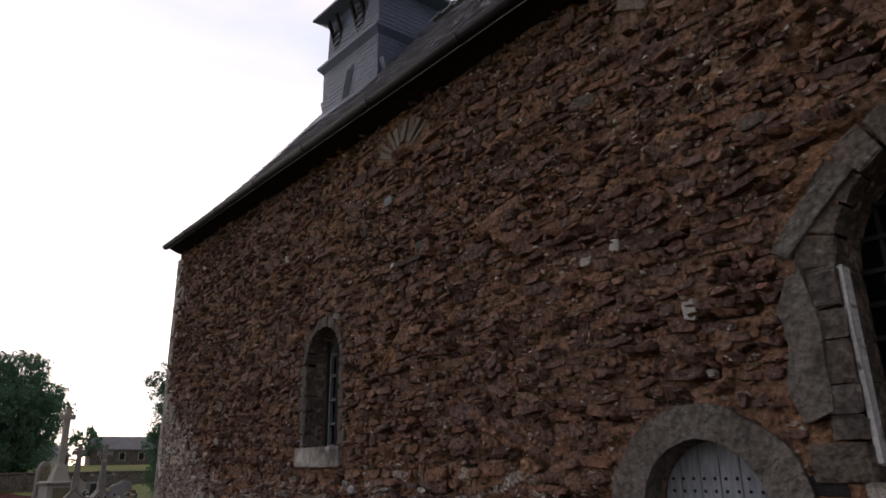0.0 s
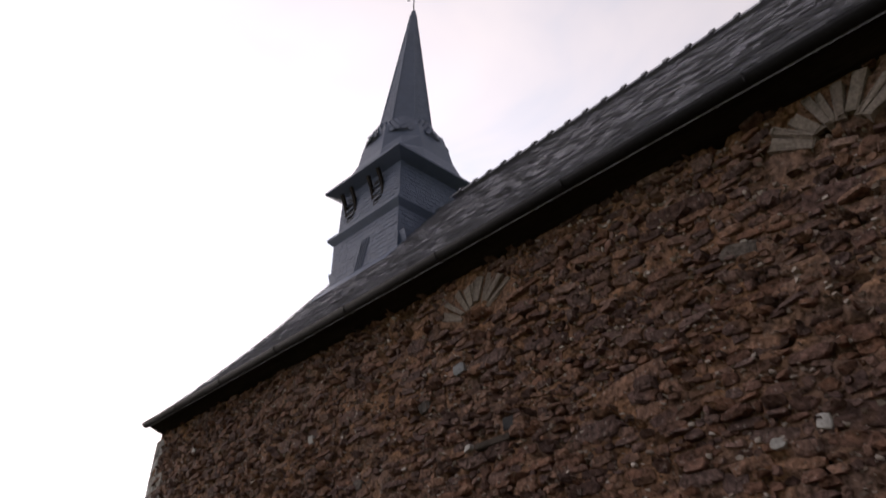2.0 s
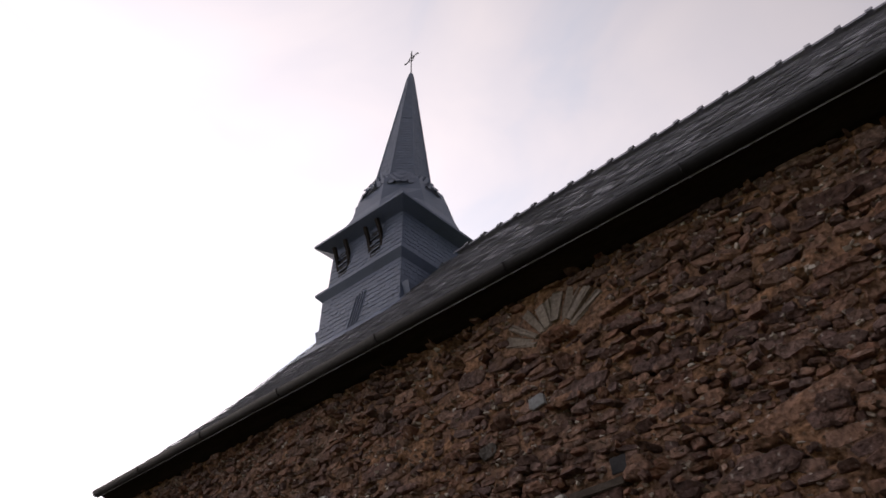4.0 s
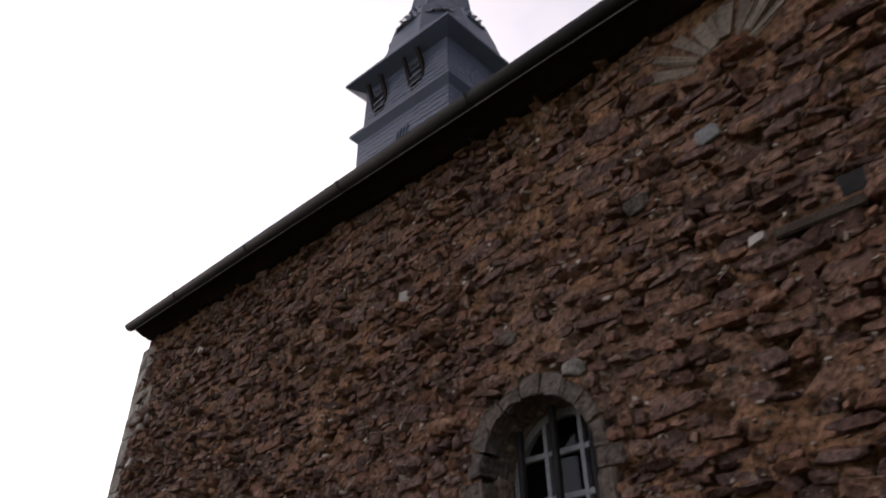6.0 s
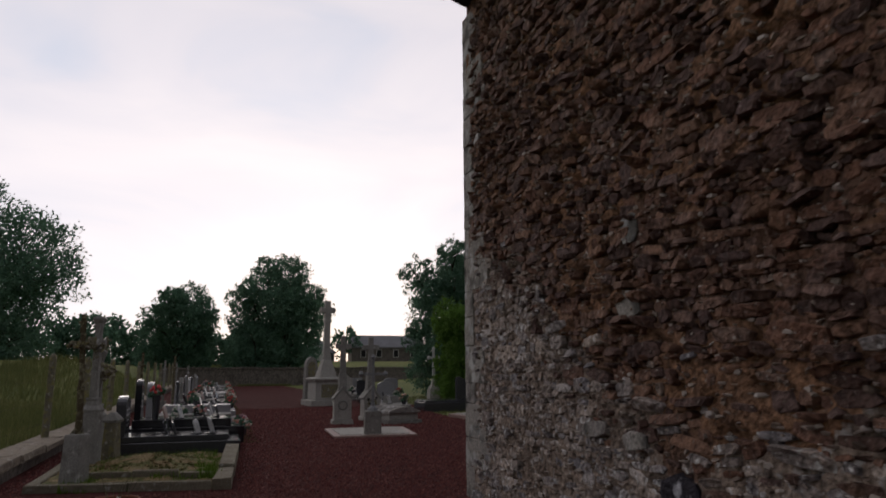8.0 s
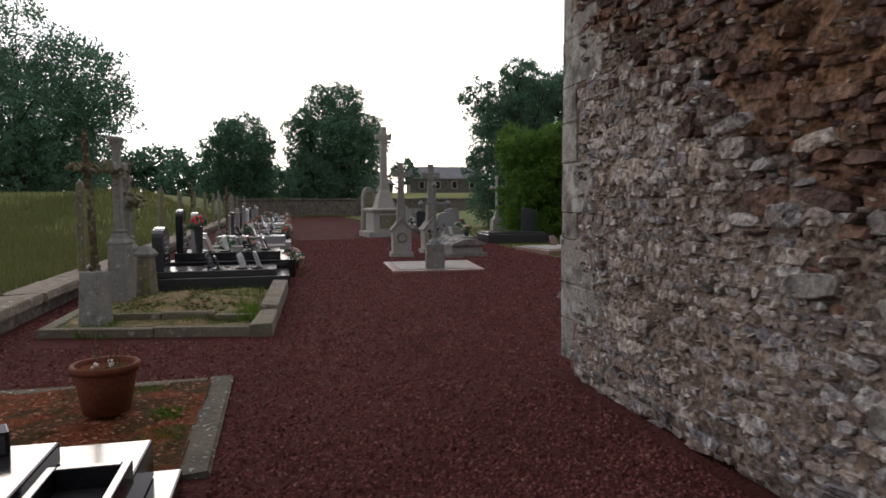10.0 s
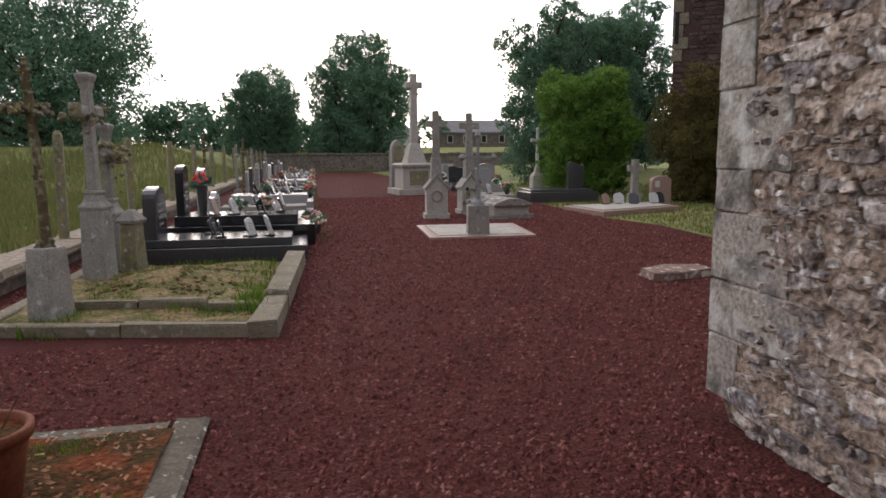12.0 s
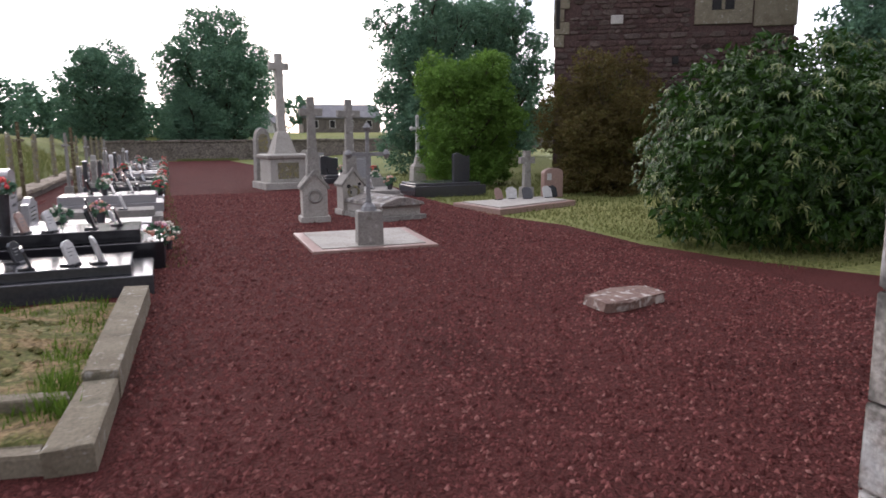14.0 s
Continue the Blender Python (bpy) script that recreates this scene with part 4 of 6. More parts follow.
            b = prism(bmesh.new(), [(-1.28, z), (-1.16, z + 0.10), (-1.16, z + 0.13), (-1.28, z + 0.03)], "y", y - 0.16, y + 0.16)
            part("louvre_board", b, M_SLATE, op)
        for e in (-0.2, 0.2):
            z = 11.75 - z0 + sh(y)
            pts = [(-1.22, z), (-1.26, z + 0.28), (-1.34, z + 0.55), (-1.46, z + 0.82), (-1.38, z + 0.86), (-1.28, z + 0.62), (-1.22, z + 0.45)]
            part("bracket", prism(bmesh.new(), pts, "y", y + e - 0.035, y + e + 0.035), M_TIMBER, op)
    for i in range(4):
        y = 0.30 - i * 0.09
        b = tube(bmesh.new(), (-1.325, y, 10.0 - z0), (-1.325, y - 0.25, 10.75 - z0), 0.014, None, 4)
        part("raised_slate", b, M_SLATE, st)
    # zinc apron where the steeple meets the slates
    bm = bmesh.new()
    rows = []
    for y in (-1.5, 1.5):
        a = [(x, roof_z(x, TY + y) + 0.05) for x in (RIDGE_X - 1.75, RIDGE_X - 1.22)]
        rows.append([bm.verts.new((x - TX, y, z - z0)) for x, z in a] + [bm.verts.new((-1.29, y, a[1][1] - z0 + 0.28))])
    for i in range(2):
        bm.faces.new((rows[0][i], rows[0][i + 1], rows[1][i + 1], rows[1][i]))
    part("flashing", bm, M_SLATE, st)


steeple()


# ---- windows and door of the church ----
def church_window():
    w = thing("window_1", (W + 0.32, 7.91, 1.80), "round-headed leaded window with grey painted bars and iron rods", "window")
    w["kind"] = "structure"
    o = (-0.43, 0.43, 0.0, 1.08)
    n = 14
    part("pane", prism(bmesh.new(), arch(*o), "x", 0.045, 0.051), M_GLASS, w)
    bm = bmesh.new()
    inner = arch(-0.385, 0.385, 0.045, 1.08)
    outer = arch(-0.44, 0.44, 0.0, 1.08)
    rows = [[bm.verts.new((x, a, b)) for a, b in pts] for x, pts in ((0.06, outer), (0.0, outer), (0.0, inner), (0.06, inner))]
    for p, q in zip(rows, rows[1:] + rows[:1]):
        for i in range(len(p)):
            bm.faces.new((p[i], p[(i + 1) % len(p)], q[(i + 1) % len(p)], q[i]))
    bmesh.ops.recalc_face_normals(bm, faces=bm.faces[:])
    part("window_frame", bm, M_FRAME, w)
    for y in (-0.145, 0.145):
        part("mullion", rbox(-0.012, 0.04, y - 0.016, y + 0.016, 0.04, 1.08 + math.sqrt(0.43 ** 2 - y * y) - 0.02, 0.004), M_FRAME, w)
    for z in (0.31, 0.62, 0.94, 1.23):
        half = 0.41 if z < 1.08 else math.sqrt(0.42 ** 2 - (z - 1.08) ** 2)
        part("glazing_bar", rbox(-0.006, 0.04, -half, half, z - 0.019, z + 0.019, 0.004), M_FRAME, w)
    for y in (-0.29, 0.0, 0.29):
        b = tube(bmesh.new(), (-0.10, y, -0.02), (-0.10, y, 1.08 + math.sqrt(0.43 ** 2 - y * y)), 0.027, None, 8)
        part("iron_bar", b, M_IRON_DARKS, w, "dark iron rod")


def nave_window():
    w = thing("window_2", (W + 0.30, 0.92, 1.42), "large round-headed church window with dark iron leading and whitewashed reveal", "window")
    w["kind"] = "structure"
    part("pane", prism(bmesh.new(), arch(-0.645, 0.645, 0.0, 1.2), "x", 0.03, 0.036), M_GLASS, w)
    for y in (-0.5, -0.3, -0.1, 0.1, 0.3, 0.5):
        part("glazing_bar", rbox(0.005, 0.03, y - 0.012, y + 0.012, 0.0, 1.2 + math.sqrt(0.64 ** 2 - y * y), 0.0), M_IRON_DARKS, w)
    for i in range(8):
        z = 0.2 + 0.2 * i
        half = 0.63 if z < 1.2 else math.sqrt(0.64 ** 2 - (z - 1.2) ** 2)
        part("glazing_bar", rbox(-0.01, 0.03, -half, half, z - 0.014, z + 0.014, 0.0), M_IRON_DARKS, w)
    part("reveal", jag(rbox(-0.31, -0.22, 0.628, 0.655, 0.1, 1.2, 0.006), 0.010, 6), M_PEEL, w, "peeling whitewash on the reveal")
    part("window_sill", jag(rbox(-0.40, 0.0, -0.66, 0.70, -0.20, 0.01, 0.02), 0.01, 9), M_QUOIN, w, "rough stone sill")


def side_door():
    d = thing("door_1", (W + 0.20, 2.62, 0.0), "small round-headed pale blue plank door, closed, with rows of nail heads", "door")
    d["kind"] = "structure"
    for i in range(6):
        a, b = -0.445 + 0.1483 * i, -0.445 + 0.1483 * (i + 1)
        n = 4
        top = [(a + (b - a) * k / n, 1.24 + math.sqrt(max(0.0, 0.446 ** 2 - (a + (b - a) * k / n) ** 2))) for k in range(n + 1)]
        part("plank", prism(bmesh.new(), [(b - 0.003, 0.02)] + [(min(max(p[0], a + 0.003), b - 0.003), p[1]) for p in top[::-1]] + [(a + 0.003, 0.02)], "x", 0.0, 0.045, 0.003), M_DOOR, d)
    for z in (1.44, 1.36, 0.72, 0.64):
        for i in range(10):
            y = -0.36 + 0.08 * i
            part("nail_head", lathe(bmesh.new(), [(0.012, 0.0), (0.012, 0.004), (0.006, 0.010)], 6), M_IRON_DARKS, d).matrix_basis = pose(0.0, y, z, 0, -90, 0)
    part("door_step", rbox(-0.32, 0.1, -0.5, 0.5, -0.02, 0.06, 0.015), M_QUOIN, d, "worn stone step")


church_window()
nave_window()
side_door()


# ---- trees and bushes ----
def leaf_cloud(name, blobs, count, size, mat, parent, seed, shell=0.45, droop=0.0, long=1.6, loose=0.095):
    """Many small folded leaves in clumps, spread through ellipsoids (x, y, z, rx, ry, rz)."""
    rr = np.random.RandomState(seed)
    vol = np.array([b[3] * b[4] * b[5] for b in blobs]) ** 0.7
    cnt = np.maximum(1, (vol / vol.sum() * count)).astype(int)
    verts, faces = [], []
    for b, c in zip(blobs, cnt):
        clumps = max(8, c // 22)
        d = rr.normal(size=(clumps, 3))
        d /= np.linalg.norm(d, axis=1)[:, None]
        rad = shell + (1.06 - shell) * rr.rand(clumps) ** 0.7
        bump = 1 + 0.12 * np.sin(d[:, 0] * 7 + seed) * np.cos(d[:, 2] * 6 + seed * 2)
        cc = d * (rad * bump)[:, None]
        pick = rr.randint(0, clumps, c)
        spread = np.clip(rr.normal(size=(c, 3)), -1.8, 1.8) * loose
        p = (cc[pick] + spread) * np.array(b[3:6]) + np.array(b[0:3])
        s = size * rr.uniform(0.6, 1.4, c)
        a = rr.normal(size=(c, 3)) + d[pick] * 0.7 + np.array([0, 0, -droop])
        a /= np.linalg.norm(a, axis=1)[:, None]
        w = np.cross(a, rr.normal(size=(c, 3)))
        w /= np.linalg.norm(w, axis=1)[:, None] + 1e-9
        n = np.cross(a, w)
        k = len(verts)
        q = np.stack([p, p + a * s[:, None] * long * 0.5 + w * s[:, None] * 0.5 + n * s[:, None] * 0.12, p + a * s[:, None] * long, p + a * s[:, None] * long * 0.5 - w * s[:, None] * 0.5 + n * s[:, None] * 0.12], 1)
        verts += q.reshape(-1, 3).tolist()
        for i in range(c):
            o = k + 4 * i
            faces.append((o, o + 1, o + 2))
            faces.append((o, o + 2, o + 3))
    return raw(name, verts, faces, mat, parent)


def tree(at, blobs, count, size, mat, label, seed, trunk=0.22, name="tree", group=""):
    t = thing(name, at, label, "tree" if name == "tree" else "bush", group)
    rr = random.Random(seed)
    top = max(b[2] for b in blobs)
    low = min(b[2] - b[5] for b in blobs)
    bm = bmesh.new()
    p = Vector((0, 0, -0.3))
    r = trunk
    for k in range(4):
        q = Vector((rr.uniform(-0.12, 0.12) * k, rr.uniform(-0.12, 0.12) * k, -0.3 + (top * 0.9 + 0.3) * (k + 1) / 4))
        tube(bm, p, q, r, r * 0.72, 8)
        p, r = q, r * 0.72
    part("trunk", bm, M_BARK, t)
    for b in blobs:
        root = Vector((0, 0, max(0.2, min(low + 0.35 * (b[2] - low), top * 0.7))))
        end = Vector(b[:3])
        mid = (root + end) / 2 + Vector((rr.uniform(-0.2, 0.2), rr.uniform(-0.2, 0.2), -0.1))
        lb = bmesh.new()
        tube(lb, root, mid, trunk * 0.42, trunk * 0.3, 6)
        tube(lb, mid, end, trunk * 0.3, trunk * 0.08, 6)
        for k in range(4):
            e2 = end + Vector((rr.uniform(-0.7, 0.7) * b[3], rr.uniform(-0.7, 0.7) * b[4], rr.uniform(-0.3, 0.8) * b[5]))
            tube(lb, mid + (end - mid) * rr.uniform(0.2, 0.9), e2, trunk * 0.14, trunk * 0.03, 5)
        part("limb", lb, M_BARK, t)
    leaf_cloud("crown", blobs, int(count * 1.9), size * 0.64, mat, t, seed)
    return t


def crown(rx, h0, h1, n, seed, squash=1.0):
    """An uneven dome of overlapping clumps between two heights."""
    rr = random.Random(seed)
    out = [(0, 0, h0 + (h1 - h0) * 0.46, rx * 0.66, rx * 0.66, (h1 - h0) * 0.42)]
    for i in range(n * 2):
        a = 2.4 * i + rr.uniform(-0.4, 0.4)
        f = (i + 0.5) / (n * 2) * 0.92 + rr.uniform(-0.05, 0.05)
        wide = math.sqrt(max(0.05, 1 - (2 * f - 0.9) ** 2 * 0.85))
        d = rx * 0.66 * wide * rr.uniform(0.75, 1.12)
        s = rx * rr.uniform(0.22, 0.40)
        out.append((d * math.cos(a), d * math.sin(a) * squash, h0 + (h1 - h0) * max(0.08, min(0.93, f)), s, s, s * rr.uniform(0.7, 1.0)))
    return out


FAR = "dense dark green broadleaf tree standing beyond the churchyard"
tree((-15.6, 62, 2.2), crown(8.4, 0.1, 10.6, 12, 1), 36000, 0.21, M_LEAF, FAR, 1, 0.4)
tree((-29.0, 60, 2.2), crown(8.2, 0.1, 11.6, 10, 2), 26000, 0.24, M_LEAF, FAR, 2, 0.45)
tree((-42.0, 66, 2.2), crown(8.5, 0.1, 12.5, 9, 12), 18000, 0.30, M_LEAF, FAR, 12, 0.45)
tree((-2.0, 82, 0.9), crown(4.6, 0.1, 9.0, 9, 3), 24000, 0.20, M_LEAF, FAR, 3, 0.3)
tree((7.3, 79, 0.3), crown(5.7, 0.0, 12.3, 13, 4), 44000, 0.20, M_LEAF, FAR, 4, 0.4)
tree((5.2, 75.5, 0.0), crown(3.0, 0.0, 6.0, 9, 24), 18000, 0.16, M_LEAF, "rounded mid-green tree in front of a taller one", 24, 0.25)
tree((14.0, 43.5, 0.0), crown(3.3, 0.6, 9.0, 11, 5), 34000, 0.12, M_LEAF, "tall airy broadleaf tree with grey-green leaves", 5, 0.25)
tree((17.4, 46.5, 0.3), crown(3.0, 0.4, 9.2, 10, 6), 24000, 0.13, M_LEAF, "tall airy broadleaf tree with grey-green leaves", 6, 0.25)
tree((20.9, 48.5, 0.3), crown(2.7, 0.4, 10.4, 10, 16), 22000, 0.13, M_LEAF, "tall airy broadleaf tree with grey-green leaves", 16, 0.25)
tree((21.8, 25.6, 0.4), crown(3.4, 0.2, 7.6, 9, 7), 26000, 0.14, M_LEAF, "dark tree behind the tall shrubs", 7, 0.25)
tree((12.3, 35.6, 0.0), crown(2.15, 0.25, 4.6, 12, 8), 36000, 0.085, M_LEAFB, "round bright green small tree behind the graves", 8, 0.14)
tree((14.3, 30.3, 0.0), crown(2.1, -0.1, 3.95, 11, 9), 36000, 0.07, M_LEAFR, "rounded russet-brown shrub with fine leaves", 9, 0.1, "shrub")


def laurel():
    b = [(0, 0, 1.3, 2.6, 2.3, 1.5), (-1.6, -0.4, 1.0, 1.4, 1.4, 1.1), (1.8, 0.2, 1.7, 1.8, 1.7, 1.5), (0.5, 0.3, 2.5, 1.6, 1.5, 0.9), (-0.9, -1.0, 0.75, 1.3, 1.2, 0.8), (0.9, -1.3, 0.9, 1.5, 1.2, 0.95), (2.6, -1.0, 1.1, 1.5, 1.4, 1.2), (-0.6, 0.6, 2.1, 1.4, 1.3, 0.9), (4.0, 0.4, 1.5, 1.8, 1.8, 1.6)]
    t = thing("shrub", (12.0, 21.9, 0.0), "large glossy-leaved evergreen shrub with pale drooping young leaves", "bush")
    bm = bmesh.new()
    rr = random.Random(3)
    for i in range(9):
        x, y = rr.uniform(-1, 2.4), rr.uniform(-0.8, 0.8)
        tube(bm, (x * 0.4, y * 0.4, -0.1), (x, y, 1.4), 0.06, 0.03, 6)
    part("stems", bm, M_BARK, t)
    leaf_cloud("inner_foliage", [(x, y, z, p * 0.92, q * 0.92, h * 0.92) for x, y, z, p, q, h in b], 26000, 0.07, M_LEAFG, t, 41, 0.5, 0.6, 2.4)
    # whorls of long drooping leaves at the shoot tips
    nr = np.random.RandomState(7)
    old_v, old_f, young_v, young_f = [], [], [], []
    for x, y, z, rx, ry, rz in b:
        for i in range(int(210 * rx * rz)):
            d = nr.normal(size=3)
            d /= np.linalg.norm(d)
            c = np.array((x, y, z)) + d * np.array((rx, ry, rz)) * nr.uniform(0.93, 1.08)
            if c[2] < 0.12 or any(np.sum(((c - np.array(o[:3])) / np.array(o[3:])) ** 2) < 0.78 for o in b):
                continue
            young = nr.rand() < 0.22
            vs, fs = (young_v, young_f) if young else (old_v, old_f)
            axis = d + np.array((0, 0, 0.5))
            axis /= np.linalg.norm(axis)
            u = np.cross(axis, (0.3, 0.2, 0.9))
            u /= np.linalg.norm(u)
            w = np.cross(axis, u)
            for k in range(nr.randint(7, 11)):
                a = 2.4 * k + nr.uniform(-0.3, 0.3)
                out = u * math.cos(a) + w * math.sin(a)
                side = -u * math.sin(a) + w * math.cos(a)
                ln, wd = nr.uniform(0.085, 0.15), nr.uniform(0.011, 0.019)
                p0, p1 = c, c + out * ln * 0.55 + axis * ln * 0.12
                p2 = c + out * ln - np.array((0, 0, ln * nr.uniform(0.15, 0.75)))
                o = len(vs)
                vs += [tuple(p0), tuple(p1 + side * wd), tuple(p1 - axis * 0.006), tuple(p1 - side * wd), tuple(p2)]
                fs += [(o, o + 2, o + 1), (o, o + 3, o + 2), (o + 1, o + 2, o + 4), (o + 2, o + 3, o + 4)]
    tagged(raw("leaf_whorls", old_v, old_f, M_LEAFG, t), kind="stuff")
    ob = tagged(raw("young_shoots", young_v, young_f, M_YOUNG, t), kind="stuff")
    ob["label"] = "pale drooping young leaves"


laurel()


def far_wood():
    rr = random.Random(4)
    blobs = []
    for i in range(60):
        x = -75 + i * 2.2 + rr.uniform(-1, 1)
        y = 104 + rr.uniform(-4, 8)
        if 9 < x < 40:
            continue
        h = rr.uniform(3.4, 4.6) * (1.5 if x < -10 else 1.1)
        blobs.append((x, y, land(x, y) + h * 0.4, 3.3, 2.6, h * 0.66))
    for i in range(26):
        x = 38 + i * 3.0
        blobs.append((x, 100 + rr.uniform(-6, 10), 4.0, 3.0, 3.0, rr.uniform(2.5, 4.5)))
    blobs.append((20.6, 114, 5.3, 2.2, 2.2, 2.6))
    ob = leaf_cloud("distant_wood", blobs, 95000, 0.32, M_LEAF, None, 17, 0.2)
    tagged(ob, "dark line of distant woodland behind the meadow", "trees", "", "stuff")


far_wood()


def blades(name, spots, mat, seed, label, width=0.012):
    """Grass blades; spots are (x0, x1, y0, y1, count, height)."""
    rr = random.Random(seed)
    vs, fs = [], []
    for x0, x1, y0, y1, c, h in spots:
        for i in range(c):
            x, y = rr.uniform(x0, x1), rr.uniform(y0, y1)
            z = land(x, y) - 0.03
            hh = h * rr.uniform(0.5, 1.3)
            a = rr.uniform(0, 6.28)
            wd = width * rr.uniform(0.6, 1.4)
            lx, ly = rr.uniform(-0.4, 0.4) * hh, rr.uniform(-0.4, 0.4) * hh
            o = len(vs)
            vs += [(x - wd * math.cos(a), y - wd * math.sin(a), z), (x + wd * math.cos(a), y + wd * math.sin(a), z), (x + lx, y + ly, z + hh)]
            fs.append((o, o + 1, o + 2))
    return tagged(raw(name, vs, fs, mat), label, "grass", "", "stuff")


blades("meadow_grass", [(-8.0, -1.9, 12, 34, 20000, 0.26), (-22, -6, 20, 48, 12000, 0.4), (-9, -1.9, 34, 62, 8000, 0.4)], M_STRAW, 1, "tall uncut meadow grass behind the fence posts", 0.016)
blades("lawn_grass", [(9.3, 12.5, 19.5, 26.5, 4500, 0.06), (8.9, 14, 26, 34, 3500, 0.10), (9.8, 16, 33, 44, 3000, 0.12), (1.9, 2.35, 23.0, 45, 1500, 0.08), (3.4, 8, 69.6, 71, 3000, 0.2)], M_STRAW, 2, "short yellow-green grass at the gravel's edge")
GRASS_IN_PLOT = blades("plot_grass", [(-0.3, 1.5, 17.5, 18.1, 500, 0.10), (1.15, 1.52, 18.2, 20.6, 1100, 0.13), (-0.3, 0.25, 18.4, 20.9, 700, 0.15), (0.2, 1.5, 20.6, 21.2, 400, 0.15), (1.25, 1.5, 17.9, 18.6, 350, 0.2), (0.6, 1.2, 18.1, 18.3, 250, 0.15), (0.85, 1.12, 13.8, 14.15, 600, 0.08), (0.86, 1.06, 14.25, 14.55, 700, 0.09), (0.50, 0.85, 15.05, 15.25, 600, 0.07), (-0.2, 0.4, 15.0, 15.25, 160, 0.05), (-0.5, -0.1, 17.6, 18.3, 400, 0.14)], M_GRASS, 3, "tufts of fresh grass growing in the old grave plots")

# ---- fence and kerb wall on the meadow side ----
def concrete_post():
    p = thing("fence_post", (-1.66, 18.4, 0.16), "weathered round-topped concrete fence post", "post", "fence posts by the meadow")
    bm = bmesh.new()
    box(bm, -0.068, 0.068, -0.068, 0.068, -0.1, 1.64, 0.02, 0.94)
    lathe(bm, [(0.070, 1.62), (0.064, 1.68), (0.03, 1.73)], 10)
    part("shaft", jag(bm, 0.003, 1), M_LICHEN, p)
    return p


post0 = concrete_post()
for i in range(1, 13):
    copy_thing(post0, pose(-1.66 - 0.02 * (i % 3), 18.4 + 4.2 * i, 0.16, (i % 3 - 1) * 0.8, (i % 2) * 0.8, i * 11))
for i in range(3):
    wire = thing("fence_wire", (-1.66, 18.4, 0.2), "thin rusty fence wire strung between the posts", "wire", "fence wires")
    part("strand", tube(bmesh.new(), (-0.07, 0, 0.35 + i * 0.4), (-0.07, 50.4, 0.35 + i * 0.4), 0.0025, None, 4), M_RUST, wire)
kw = thing("kerb_wall", (-1.60, 12.0, 0.0), "low crumbling kerb wall with a pale lichened coping by the meadow", "kerb")
part("wall", jag(rbox(-0.20, 0.20, 0.0, 54.0, -0.1, 0.17, 0.01), 0.006, 1), M_WALLFAR, kw)
for i in range(36):
    y, q = i * 1.5, random.Random(i)
    part("coping_stone", jag(rbox(-0.27 + q.uniform(-0.03, 0.02), 0.27 + q.uniform(-0.03, 0.03), y, y + 1.48, 0.17, 0.29 + q.uniform(-0.02, 0.02), 0.025), 0.016, i), M_COPING, kw)


# ---- graves ----
def kerb_piece(bm, x0, x1, y0, y1, h, seed):
    return jag(box(bm, x0, x1, y0, y1, -0.05, h, 0.018), 0.010, seed)


